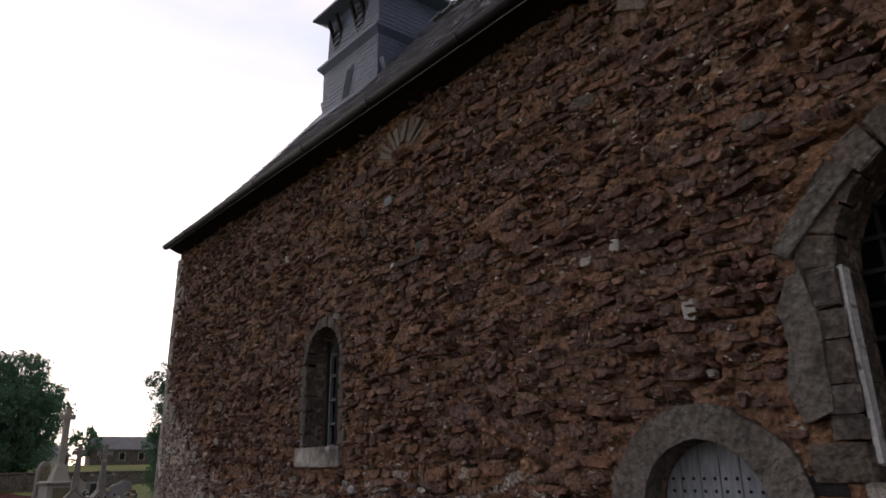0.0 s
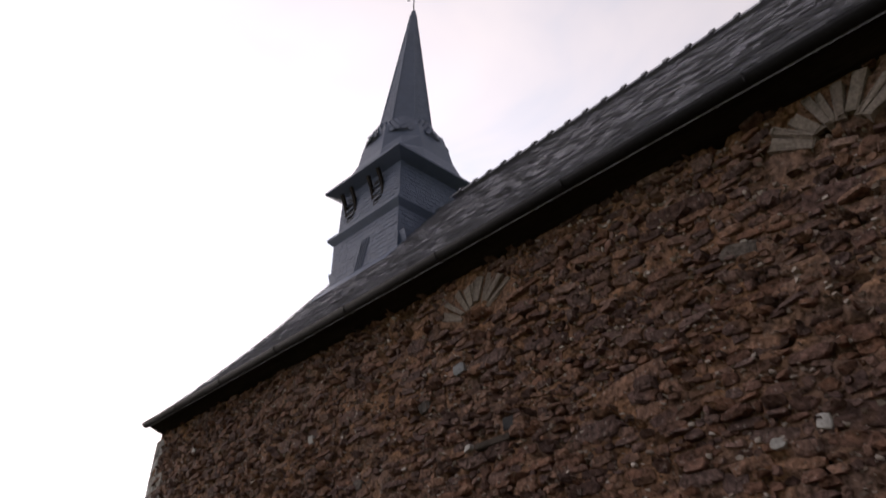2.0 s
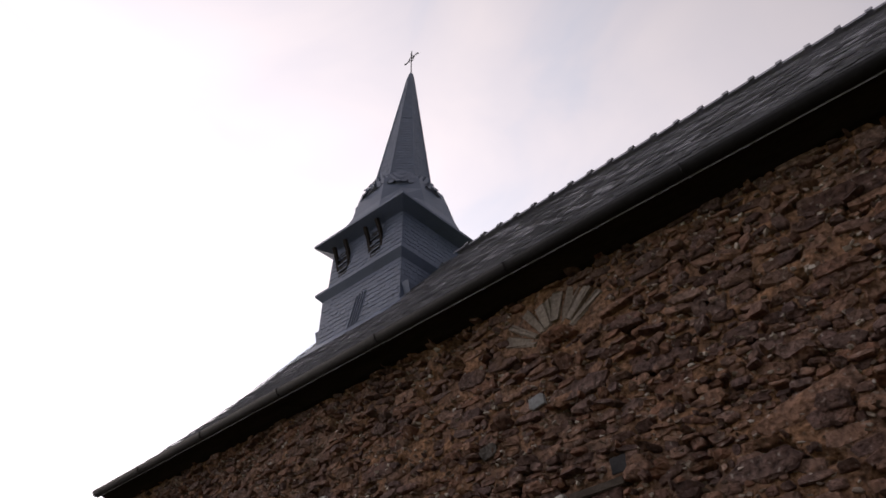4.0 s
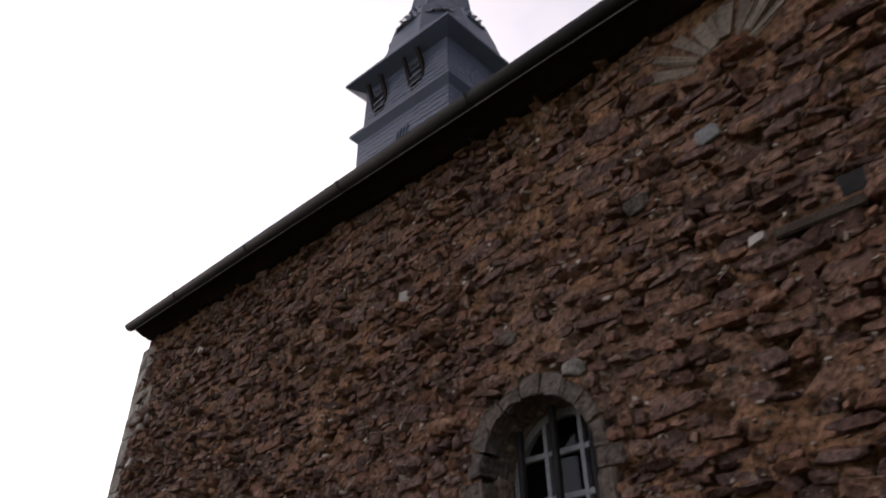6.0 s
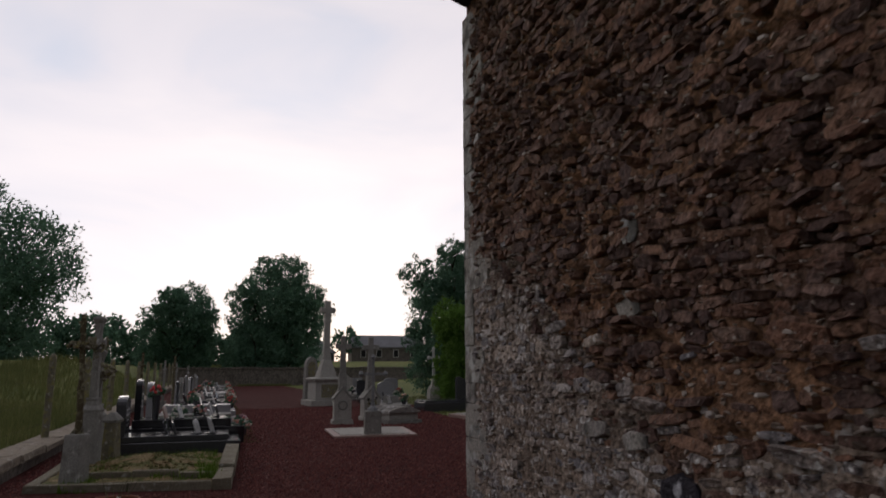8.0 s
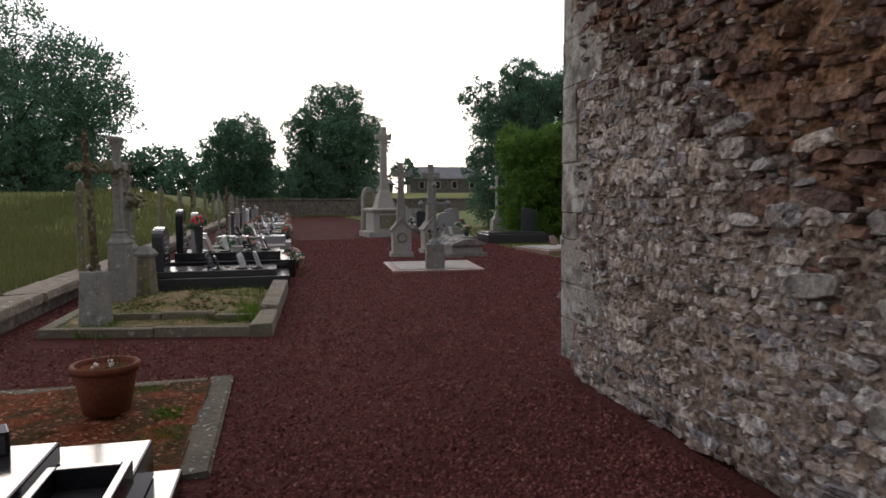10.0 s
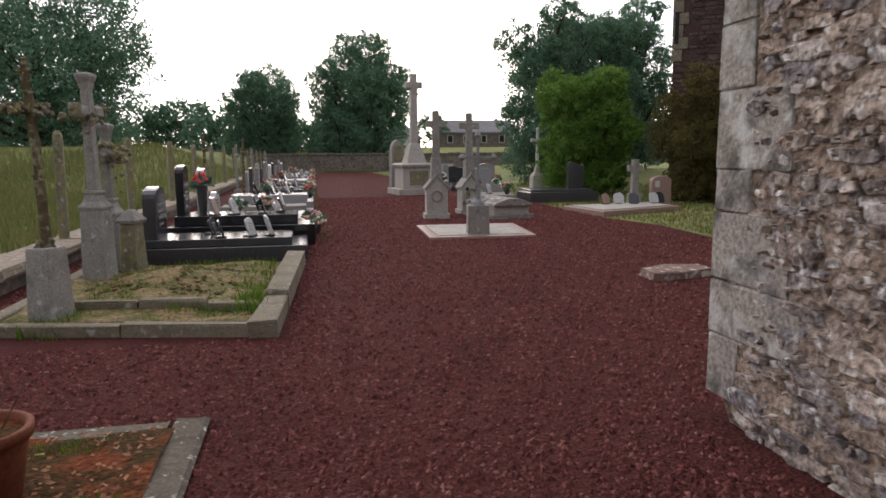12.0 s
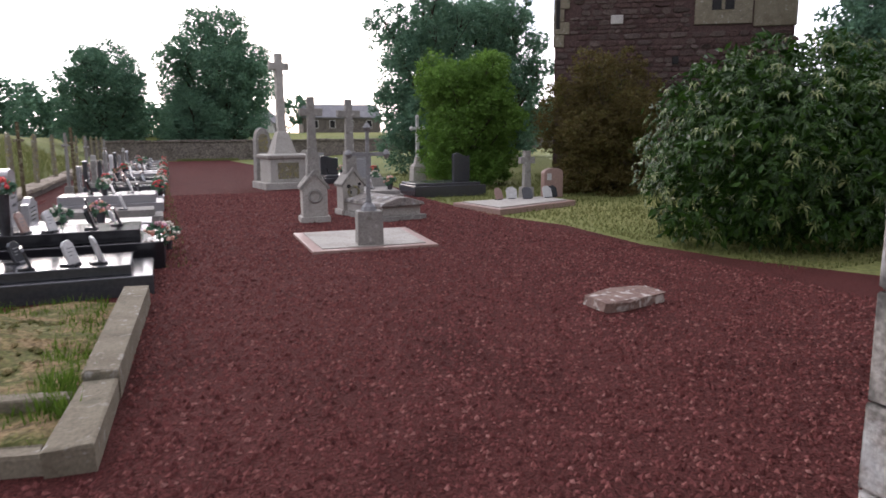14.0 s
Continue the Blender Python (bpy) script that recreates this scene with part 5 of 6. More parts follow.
def old_plot():
    p = thing("grave_plot", (0.0, 17.25, 0.0), "old grave plot of worn stone kerbs with bare soil and grass", "grave")

    def skew(x0, x1, off, depth, h, seed):
        """A kerb running askew to the row."""
        ya, yb = off + 0.21 * (1.4 - x0), off + 0.21 * (1.4 - x1)
        bm = prism(bmesh.new(), [(x0, ya), (x1, yb), (x1, yb + depth), (x0, ya + depth)], "z", -0.05, h, 0.016)
        part("kerb", jag(bm, 0.010, seed), M_KERB, p)

    skew(-0.92, 0.35, 0.03, 0.15, 0.10, 0)
    skew(0.36, 1.40, 0.03, 0.15, 0.11, 1)
    for k, (a, b) in enumerate(((-0.35, 0.30), (0.31, 0.95), (0.97, 1.44))):
        skew(a, b, 0.86, 0.13, (0.13, 0.15, 0.12)[k], 8 + k)
    bm = bmesh.new()
    prism(bm, [(1.41, -0.02), (1.66, -0.03), (1.72, 1.0), (1.50, 1.02)], "z", -0.05, 0.15, 0.018)
    part("kerb", jag(bm, 0.008, 5), M_KERB, p)
    bm = bmesh.new()
    prism(bm, [(1.50, 1.05), (1.72, 1.03), (1.88, 3.75), (1.64, 3.78)], "z", -0.05, 0.20, 0.018)
    part("kerb", jag(bm, 0.008, 6), M_KERB, p)
    part("kerb", kerb_piece(bmesh.new(), -0.92, -0.78, 0.55, 3.7, 0.09, 9), M_KERB, p)
    vs, fs = [], []
    n = 26
    for j in range(n + 1):
        for i in range(n + 1):
            x, y = -0.8 + 2.45 * i / n, 0.1 + 3.7 * j / n
            h = 0.05 + 0.05 * noise.noise(Vector((x * 2.2, y * 2.2, 0))) + 0.02 * noise.noise(Vector((x * 8, y * 8, 4)))
            if y < 0.24 + 0.21 * (1.4 - x):
                h = min(h, -0.03)
            if y > 1.0:
                h += 0.16 * math.exp(-((x - 0.4) / 0.55) ** 2 - ((y - 2.5) / 0.7) ** 2)
            vs.append((x, y, h))
    for j in range(n):
        for i in range(n):
            a = j * (n + 1) + i
            fs.append((a, a + 1, a + n + 2, a + n + 1))
    raw("soil", vs, fs, M_SOIL, p, True)
    rr = random.Random(21)
    cv, cf = [], []
    for i in range(420):
        x, y = rr.gauss(0.35, 0.55), rr.gauss(2.4, 0.65)
        if not (-0.7 < x < 1.45 and 1.15 < y < 3.6):
            continue
        z = 0.05 + 0.16 * math.exp(-((x - 0.4) / 0.55) ** 2 - ((y - 2.5) / 0.7) ** 2)
        r = rr.uniform(0.012, 0.05)
        o = len(cv)
        for dx, dy, dz in ((1, 0, 0), (0, 1, 0), (-1, 0, 0), (0, -1, 0), (0, 0, 0.8), (0, 0, -1)):
            cv.append((x + dx * r * rr.uniform(0.6, 1.2), y + dy * r * rr.uniform(0.6, 1.2), z + dz * r * rr.uniform(0.5, 1.1)))
        cf += [(o + i, o + (i + 1) % 4, o + 4) for i in range(4)] + [(o + (i + 1) % 4, o + i, o + 5) for i in range(4)]
    tagged(raw("clods", cv, cf, M_SOIL, p), kind="stuff")


def pot_plot():
    p = thing("grave_plot", (0.0, 13.4, 0.0), "low grave plot of reddish soil with dry leaves inside worn kerbs", "grave")
    part("kerb", kerb_piece(bmesh.new(), 1.15, 1.35, -0.10, 2.04, 0.035, 1), M_OLDKERB, p)
    part("kerb", kerb_piece(bmesh.new(), -0.95, 1.14, 1.87, 2.04, 0.030, 2), M_OLDKERB, p)
    vs, fs = [], []
    n = 24
    for j in range(n + 1):
        for i in range(n + 1):
            x, y = -0.98 + 2.16 * i / n, -0.15 + 2.05 * j / n
            vs.append((x, y, 0.035 + 0.025 * noise.noise(Vector((x * 3, y * 3, 7)))))
    for j in range(n):
        for i in range(n):
            a = j * (n + 1) + i
            fs.append((a, a + 1, a + n + 2, a + n + 1))
    raw("soil", vs, fs, M_REDSOIL, p, True)
    rr = random.Random(2)
    lv, lf = [], []
    for i in range(1500):
        x, y, a, s = rr.uniform(-0.9, 1.13), rr.uniform(-0.1, 1.85), rr.uniform(0, 6.28), rr.uniform(0.010, 0.028)
        o = len(lv)
        z = 0.07
        lv += [(x + s * math.cos(a), y + s * math.sin(a), z), (x - s * 0.5 * math.sin(a), y + s * 0.5 * math.cos(a), z + rr.uniform(0, 0.012)), (x - s * math.cos(a), y - s * math.sin(a), z + 0.006), (x + s * 0.5 * math.sin(a), y - s * 0.5 * math.cos(a), z)]
        lf.append((o, o + 1, o + 2, o + 3))
    tagged(raw("dry_leaves", lv, lf, M_DRYLEAF, p), kind="stuff")


def flower_pot():
    p = thing("flower_pot", (0.55, 14.52, 0.06), "large terracotta flower pot holding a few withered stems", "flower pot")
    part("body", lathe(bmesh.new(), [(0.14, 0.0), (0.155, 0.01), (0.205, 0.30), (0.205, 0.31)], 28), M_TERRA, p, "", True)
    part("rim", lathe(bmesh.new(), [(0.205, 0.295), (0.222, 0.30), (0.226, 0.345), (0.215, 0.352), (0.195, 0.345), (0.190, 0.29)], 28, caps=False), M_TERRA, p, "", True)
    part("soil", lathe(bmesh.new(), [(0.0005, 0.32), (0.192, 0.315)], 20, caps=False), M_REDSOIL, p, "dry dark soil")
    for k, (x, y) in enumerate(((-0.06, -0.04), (0.05, -0.07), (0.02, 0.06))):
        pb = bmesh.new()
        blooms(pb, x, y, 0.335, 0.02, 4, random.Random(k), 0.012)
        part("faded_flower", pb, M_PETALW, p, "faded pale flower head")
    rr = random.Random(6)
    for i in range(10):
        a, r = rr.uniform(0, 6.28), rr.uniform(0.0, 0.12)
        b = tube(bmesh.new(), (r * math.cos(a), r * math.sin(a), 0.30), (r * 2 * math.cos(a) + rr.uniform(-0.05, 0.05), r * 2 * math.sin(a), rr.uniform(0.45, 0.62)), 0.004, 0.0015, 4)
        part("stem", b, M_RUST, p)


def blooms(bm, x, y, z, r, n, rr, petal=0.03):
    for i in range(n):
        a, b = rr.uniform(0, 6.28), rr.uniform(-0.4, 1.5)
        cx, cy, cz = x + r * math.cos(b) * math.cos(a), y + r * math.cos(b) * math.sin(a), z + r * math.sin(b) * 0.8
        s = petal * rr.uniform(0.7, 1.3)
        v = bmesh.ops.create_icosphere(bm, subdivisions=1, radius=s, matrix=Matrix.Translation((cx, cy, cz)))["verts"]
        for q in v:
            q.co += Vector((rr.uniform(-1, 1), rr.uniform(-1, 1), rr.uniform(-1, 1))) * s * 0.3


def bouquet(at, mat, label, seed, r=0.16, pot=0.16):
    b = thing("flower_bouquet", at, label, "flowers", "grave flowers")
    rr = random.Random(seed)
    part("pot", lathe(bmesh.new(), [(0.06, 0.0), (0.085, pot), (0.075, pot)], 12), M_DGREY, b)
    tagged(leaf_cloud("leaves", [(0, 0, pot + r * 0.5, r, r, r * 0.7)], 160, 0.05, M_LEAF, b, seed), kind="stuff")
    bm = bmesh.new()
    blooms(bm, 0, 0, pot + r * 0.5, r, 22, rr)
    tagged(part("blossom", bm, mat, b), kind="stuff")
    return b


def headstone_outline(w, h, kind):
    if kind == "round":
        n = 8
        return [(-w / 2, 0), (w / 2, 0)] + [(w / 2 * math.cos(math.pi * i / n), h - w * 0.22 + w * 0.22 * math.sin(math.pi * i / n)) for i in range(n + 1)]
    if kind == "wave":
        return [(-w / 2, 0), (w / 2, 0), (w / 2, h * 0.90), (w * 0.3, h * 0.88), (w * 0.05, h * 0.92), (-w * 0.15, h * 0.98), (-w * 0.32, h), (-w / 2, h * 0.96)]
    if kind == "shoulder":
        return [(-w / 2, 0), (w / 2, 0), (w / 2, h * 0.82), (w * 0.3, h * 0.86), (w * 0.16, h * 0.98), (0, h), (-w * 0.16, h * 0.98), (-w * 0.3, h * 0.86), (-w / 2, h * 0.82)]
    return [(-w / 2, 0), (w / 2, 0), (w / 2, h), (-w / 2, h)]


def plaque(parent, x, y, z, mat, h=0.26, w=0.2, seed=0):
    p = thing("memorial_plaque", (x, y, z), "small memorial plaque leaning on its stand on a grave", "plaque", "memorial plaques", random.Random(seed).uniform(60, 110))
    part("tablet", prism(bmesh.new(), [(-w / 2, 0.0), (w / 2, 0.0), (w / 2, h * 0.8), (w * 0.2, h), (-w * 0.3, h * 0.95), (-w / 2, h * 0.8)], "y", -0.015, 0.015, 0.004), mat, p).matrix_basis = pose(0, 0, 0.02, -18, 0, 0)
    part("stand", rbox(-w * 0.4, w * 0.4, -0.04, 0.12, 0.0, 0.025, 0.004), M_DGREY, p)
    for i in range(3):
        part("line_of_writing", rbox(-w * 0.3, w * 0.3 - 0.03 * i, -0.0185, -0.0165, h * (0.62 - 0.15 * i), h * (0.66 - 0.15 * i), 0), M_GREY, p).matrix_basis = pose(0, 0, 0.02, -18, 0, 0)


def granite_grave(x0, x1, y0, y1, tiers, mat, hs, label, seed, planter=False, group="granite graves"):
    """A grave lying across the row: tiers are (inset, bottom, top); hs is (thickness, width, height, kind) at the low-x end."""
    cx, cy = (x0 + x1) / 2, (y0 + y1) / 2
    g = thing("grave", (cx, cy, 0.0), label, "grave", group)
    for k, (ins, zb, zt) in enumerate(tiers):
        part(("base", "ledger", "slab", "top_slab")[k], rbox(x0 + ins * 0.3 - cx, x1 - ins - cx, y0 + ins * 0.6 - cy, y1 - ins * 0.6 - cy, zb, zt, 0.012), mat, g)
    top = tiers[-1][2]
    if hs:
        th, w, h, kind = hs
        hx = x0 + 0.16 - cx
        st = part("headstone", prism(bmesh.new(), [(a, z + tiers[0][2] - 0.01) for a, z in headstone_outline(w, h - tiers[0][2], kind)], "x", hx - th / 2, hx + th / 2, 0.012), mat, g)
        for i in range(4):
            part("line_of_writing", rbox(hx + th / 2, hx + th / 2 + 0.003, -w * 0.3 + 0.02 * i, w * 0.3 - 0.03 * i, h * (0.74 - 0.09 * i), h * (0.77 - 0.09 * i), 0), M_GREY if mat is not M_GREY else M_DGREY, st)
    if planter:
        b = bmesh.new()
        px0, px1, py0, py1 = x1 - 0.36 - cx, x1 - 0.03 - cx, y0 + 0.15 - cy, y1 - 0.15 - cy
        z0, z1 = tiers[0][2], tiers[0][2] + 0.16
        for a in ((px0, px0 + 0.03, py0, py1), (px1 - 0.03, px1, py0, py1), (px0 + 0.03, px1 - 0.03, py0, py0 + 0.03), (px0 + 0.03, px1 - 0.03, py1 - 0.03, py1)):
            box(b, *a, z0, z1, 0.004)
        part("planter", b, mat, g, "open polished trough")
    return g


old_plot()
pot_plot()
flower_pot()
granite_grave(-0.95, 1.22, 11.75, 13.22, [(0, -0.05, 0.10), (0.13, 0.10, 0.30), (0.50, 0.30, 0.40)], M_BLACK, None, "polished black granite grave with a front trough, beside the gravel", 1)
trough = thing("planter", (0.94, 12.16, 0.30), "empty polished black granite trough on the grave's front step", "planter")
for k, a in enumerate(((-0.17, -0.13, -0.40, 0.40), (0.13, 0.17, -0.40, 0.40), (-0.13, 0.13, -0.40, -0.36), (-0.13, 0.13, 0.36, 0.40))):
    part("side", rbox(*a, 0.0, 0.11, 0.005), M_BLACK, trough)
part("bottom", rbox(-0.13, 0.13, -0.36, 0.36, 0.0, 0.015, 0.0), M_IRON_DARKS, trough, "dark bare bottom")
bk = thing("memorial_plaque", (0.42, 12.80, 0.40), "thick black granite plaque like a leaning book on the slab", "plaque", "", 24)
part("tablet", prism(bmesh.new(), [(-0.07, 0.0), (0.06, 0.0), (0.09, 0.07), (0.05, 0.115), (-0.04, 0.10)], "x", -0.12, 0.12, 0.008), M_BLACK, bk)
part("engraved_face", prism(bmesh.new(), [(-0.075, 0.012), (-0.062, 0.012), (-0.038, 0.090), (-0.048, 0.090)], "x", -0.10, 0.10), M_DGREY, bk, "greyer engraved face")
C = granite_grave(-0.42, 1.92, 21.45, 22.65, [(0, -0.05, 0.22), (0.22, 0.22, 0.33)], M_DGREY, (0.18, 0.72, 1.08, "round"), "dark grey polished granite grave with a rounded headstone", 2)
D = granite_grave(-0.30, 2.05, 23.05, 24.35, [(0, -0.05, 0.36), (0.28, 0.36, 0.52)], M_BLACK, (0.13, 0.55, 1.36, "round"), "black polished granite grave with a tall headstone", 3)
for k, (x, y, z, m) in enumerate(((0.72, 21.75, 0.33, M_DGREY), (1.13, 21.8, 0.33, M_WHITE), (1.40, 21.85, 0.33, M_WHITE), (0.55, 22.2, 0.33, M_DGREY), (0.75, 23.4, 0.52, M_WHITE), (1.22, 23.5, 0.52, M_BLACK), (1.5, 23.8, 0.52, M_DGREY), (0.45, 23.35, 0.52, M_PINK))):
    plaque(None, x, y, z, m, 0.24 + 0.03 * (k % 3), 0.2, k)
bouquet((0.22, 23.4, 0.52), M_PETALR, "bright red artificial flowers in a tall vase on a grave", 1, 0.15, 0.5)
bouquet((2.0, 23.55, 0.0), M_PETALP, "red and orange flowers potted at the foot of a grave", 2, 0.2, 0.28)
bouquet((2.1, 24.7, 0.0), M_PETALW, "mixed leafy flowers in a pot at the foot of a grave", 3, 0.17, 0.2)

ROW = [
    (24.75, 25.75, M_GREY, (0.14, 0.6, 1.28, "round"), 0.30), (26.2, 27.3, M_GREY, (0.12, 0.9, 0.75, "shoulder"), 0.26), (28.3, 29.3, M_STONE, None, 0.28),
    (30.6, 31.9, M_GREY, None, 0.42), (33.4, 34.6, M_GREY, (0.14, 0.6, 1.0, "plain"), 0.25), (35.6, 36.8, M_DGREY, (0.12, 0.8, 1.1, "wave"), 0.30),
    (38.0, 39.2, M_STONE, (0.16, 0.5, 1.2, "shoulder"), 0.28), (40.4, 41.5, M_DGREY, (0.12, 0.7, 0.95, "plain"), 0.3), (43.0, 44.2, M_GREY, (0.14, 0.6, 1.25, "round"), 0.35),
    (46.0, 47.2, M_WHITE, (0.14, 0.5, 1.05, "round"), 0.3), (49.0, 50.2, M_DGREY, (0.12, 0.8, 1.1, "wave"), 0.3), (52.5, 53.7, M_GREY, (0.12, 0.8, 0.9, "plain"), 0.3), (56.5, 57.7, M_STONE, (0.14, 0.6, 1.2, "shoulder"), 0.3), (61.0, 62.2, M_GREY, (0.14, 0.6, 1.0, "round"), 0.3),
]
TELL = {M_GREY: "pale grey granite", M_STONE: "weathered pale stone", M_DGREY: "dark grey granite", M_WHITE: "white marble"}
for k, (ya, yb, m, hs, top) in enumerate(ROW):
    granite_grave(-0.2 + 0.02 * k, 2.0 + 0.035 * k, ya, yb, [(0, -0.05, top * 0.55), (0.16, top * 0.55, top)], m, hs, TELL[m] + (" grave slab with a headstone in the row" if hs else " grave slab without a headstone in the row"), 30 + k, group="graves along the meadow")
    rr = random.Random(k)
    for j in range(3):
        plaque(None, 0.55 + 0.42 * j + rr.uniform(-0.1, 0.1) + 0.02 * k, (ya + yb) / 2 + rr.uniform(-0.25, 0.25), top, rr.choice((M_DGREY, M_WHITE, M_BLACK, M_PINK)), rr.uniform(0.2, 0.34), 0.2, k * 5 + j)
    if k % 4 != 2:
        bouquet((0.35 + 0.03 * k + rr.uniform(0, 0.9), ya + 0.35, top), (M_PETALW, M_PETALP, M_PETALR)[k % 3], ("pale", "mixed", "red")[k % 3] + " flowers in a pot standing on a grave slab", 40 + k, 0.15, 0.18)
    if k > 3:
        bouquet((1.9 + 0.035 * k, (ya + yb) / 2, top * 0.55), (M_PETALP, M_PETALR, M_PETALW)[k % 3], ("mixed", "red", "pale")[k % 3] + " flowers in a pot at a grave's foot", 60 + k, 0.19, 0.16)


def latin_cross(w, h, arm_z, t, cx=0.0, z0=0.0, bevel=0.01):
    """Outline of an upright cross: w across the arms, t the thickness of its members."""
    pts = [(-t * 0.62, 0), (t * 0.62, 0), (t / 2, arm_z - t / 2), (w / 2, arm_z - t / 2), (w / 2, arm_z + t / 2), (t / 2, arm_z + t / 2), (t / 2, h), (-t / 2, h), (-t / 2, arm_z + t / 2), (-w / 2, arm_z + t / 2), (-w / 2, arm_z - t / 2), (-t / 2, arm_z - t / 2)]
    return [(cx + a, z0 + b) for a, b in pts]


def pedestal_cross(at, turn, ph, pw, h, w, t, mat, label, mould=True, pmat=None, group="stone grave crosses"):
    c = thing("grave_cross", at, label, "cross", group, turn)
    part("pedestal", rbox(-pw / 2, pw / 2, -pw * 0.42, pw * 0.42, -0.05, ph, 0.015, 0.9), pmat or mat, c)
    z = ph
    if mould:
        part("moulding", lathe(bmesh.new(), [(pw * 0.62, z), (pw * 0.66, z + 0.04), (pw * 0.46, z + 0.10), (pw * 0.40, z + 0.20), (pw * 0.44, z + 0.24), (pw * 0.30, z + 0.27)], 4, phase=math.pi / 4), mat, c)
        z += 0.26
    part("shaft", prism(bmesh.new(), latin_cross(w, h - z, (h - z) * 0.74, t, 0, z), "y", -t * 0.4, t * 0.4, 0.012), mat, c)
    return c


# crosses at the head of the old plot
def crust(name, parent, spots, seed, mat=None, label="crust of yellow-grey lichen"):
    """Lumpy lichen growing on a cross; spots are (x, y, z, radius, count)."""
    rr = random.Random(seed)
    bm = bmesh.new()
    for x, y, z, r, n in spots:
        blooms(bm, x, y, z, r, n, rr, r * 0.34)
    return tagged(part(name, jag(bm, 0.006, seed), mat or M_LICHEN, parent, label), kind="stuff")


def old_cross(at, turn, ph, pw, h, t, label, seed):
    """Tapered pedestal, waisted base moulding, round-edged shaft with a flared cap and stub arms."""
    c = thing("grave_cross", at, label, "cross", "old stone grave crosses", turn)
    part("pedestal", rbox(-pw / 2, pw / 2, -pw * 0.46, pw * 0.46, -0.05, ph, 0.02, 0.84), M_STONE, c)
    k = pw * 0.58
    part("moulding", lathe(bmesh.new(), [(k, ph), (k * 1.06, ph + 0.03), (k * 1.0, ph + 0.05), (k * 0.72, ph + 0.10), (k * 0.60, ph + 0.17), (k * 0.70, ph + 0.20), (k * 0.66, ph + 0.225), (k * 0.45, ph + 0.23)], 4, phase=math.pi / 4), M_STONE, c)
    part("shaft", rbox(-t / 2, t / 2, -t * 0.45, t * 0.45, ph + 0.22, h - 0.03, 0.025, 0.86), M_STONE, c)
    part("cap", lathe(bmesh.new(), [(t * 0.60, h - 0.16), (t * 0.66, h - 0.10), (t * 0.92, h - 0.03), (t * 0.92, h), (t * 0.5, h + 0.02)], 4, phase=math.pi / 4), M_STONE, c)
    za = h - 0.42
    for s in (-1, 1):
        part("arm", jag(rbox(min(s * t * 0.45, s * 0.27), max(s * t * 0.45, s * 0.27), -t * 0.42, t * 0.42, za - t * 0.5, za + t * 0.5, 0.03), 0.006, seed), M_STONE, c)
        part("arm_end", jag(rbox(min(s * 0.26, s * 0.31), max(s * 0.26, s * 0.31), -t * 0.52, t * 0.52, za - t * 0.62, za + t * 0.62, 0.025), 0.006, seed + 1), M_LICHEN, c)
    return c


oc = old_cross((-0.53, 20.2, 0.05), 78, 0.84, 0.32, 2.40, 0.135, "tall grey stone grave cross with stub arms, crusted with lichen", 3)
crust("lichen", oc, ((-0.30, 0.02, 1.92, 0.11, 12), (-0.05, -0.07, 1.86, 0.10, 10), (0.30, -0.03, 2.02, 0.06, 6), (-0.22, -0.06, 1.70, 0.06, 6)), 8)
lc = old_cross((-0.58, 21.0, 0.05), 78, 0.70, 0.30, 1.86, 0.13, "yellow-lichened old stone grave cross wrapped in a withered garland", 6)
crust("garland", lc, ((-0.22, -0.1, 1.52, 0.12, 14), (0.0, -0.12, 1.38, 0.13, 14), (0.24, -0.10, 1.50, 0.09, 8), (0.1, -0.12, 1.18, 0.06, 6), (0.14, -0.12, 1.02, 0.045, 5)), 5, M_LICHEN, "withered lichen-crusted flower garland")
sb = thing("grave_stele", (-0.27, 20.72, 0.02), "short tapered lichened grave stone with a small moulded cap", "stele", "", 70)
part("block", jag(rbox(-0.13, 0.13, -0.12, 0.12, -0.05, 0.66, 0.02, 0.8), 0.006, 2), M_LICHEN, sb)
part("cap", lathe(bmesh.new(), [(0.17, 0.65), (0.19, 0.69), (0.12, 0.76), (0.05, 0.82)], 4, phase=math.pi / 4), M_STONE, sb)
st = thing("grave_stele", (-0.40, 18.2, 0.0), "plain tapered grey stone stele carrying a rusted lichen-covered iron cross", "stele", "", 68)
part("block", jag(rbox(-0.15, 0.15, -0.14, 0.14, -0.05, 0.70, 0.02, 0.82), 0.005, 4), M_STONE, st)
bm = bmesh.new()
lean = [(0.0, 0.0, 0.66), (0.0, 0.0, 1.0), (0.0, 0.015, 1.35), (0.0, 0.02, 1.65), (-0.01, 0.035, 1.95), (-0.01, 0.04, 2.10), (-0.02, 0.05, 2.36)]
for (p, q), r in zip(zip(lean, lean[1:]), (0.048, 0.045, 0.042, 0.036, 0.04, 0.036)):
    tube(bm, p, q, r, r * 0.95, 8)
tube(bm, (-0.24, 0.035, 1.90), (0.20, 0.04, 1.92), 0.028, 0.024, 7)
part("iron_cross", jag(bm, 0.012, 4), M_RUST, st, "rusted iron cross crusted with lichen")
crust("lichen", st, ((-0.22, 0.035, 1.90, 0.07, 16), (0.18, 0.04, 1.92, 0.07, 16), (-0.12, 0.03, 1.92, 0.06, 12), (0.08, 0.03, 1.92, 0.06, 12), (-0.01, 0.03, 1.90, 0.08, 16), (-0.01, 0.045, 2.24, 0.05, 10), (0.0, 0.01, 1.3, 0.045, 8), (0.0, 0.0, 0.98, 0.045, 7), (0.0, 0.0, 0.72, 0.07, 8)), 12)
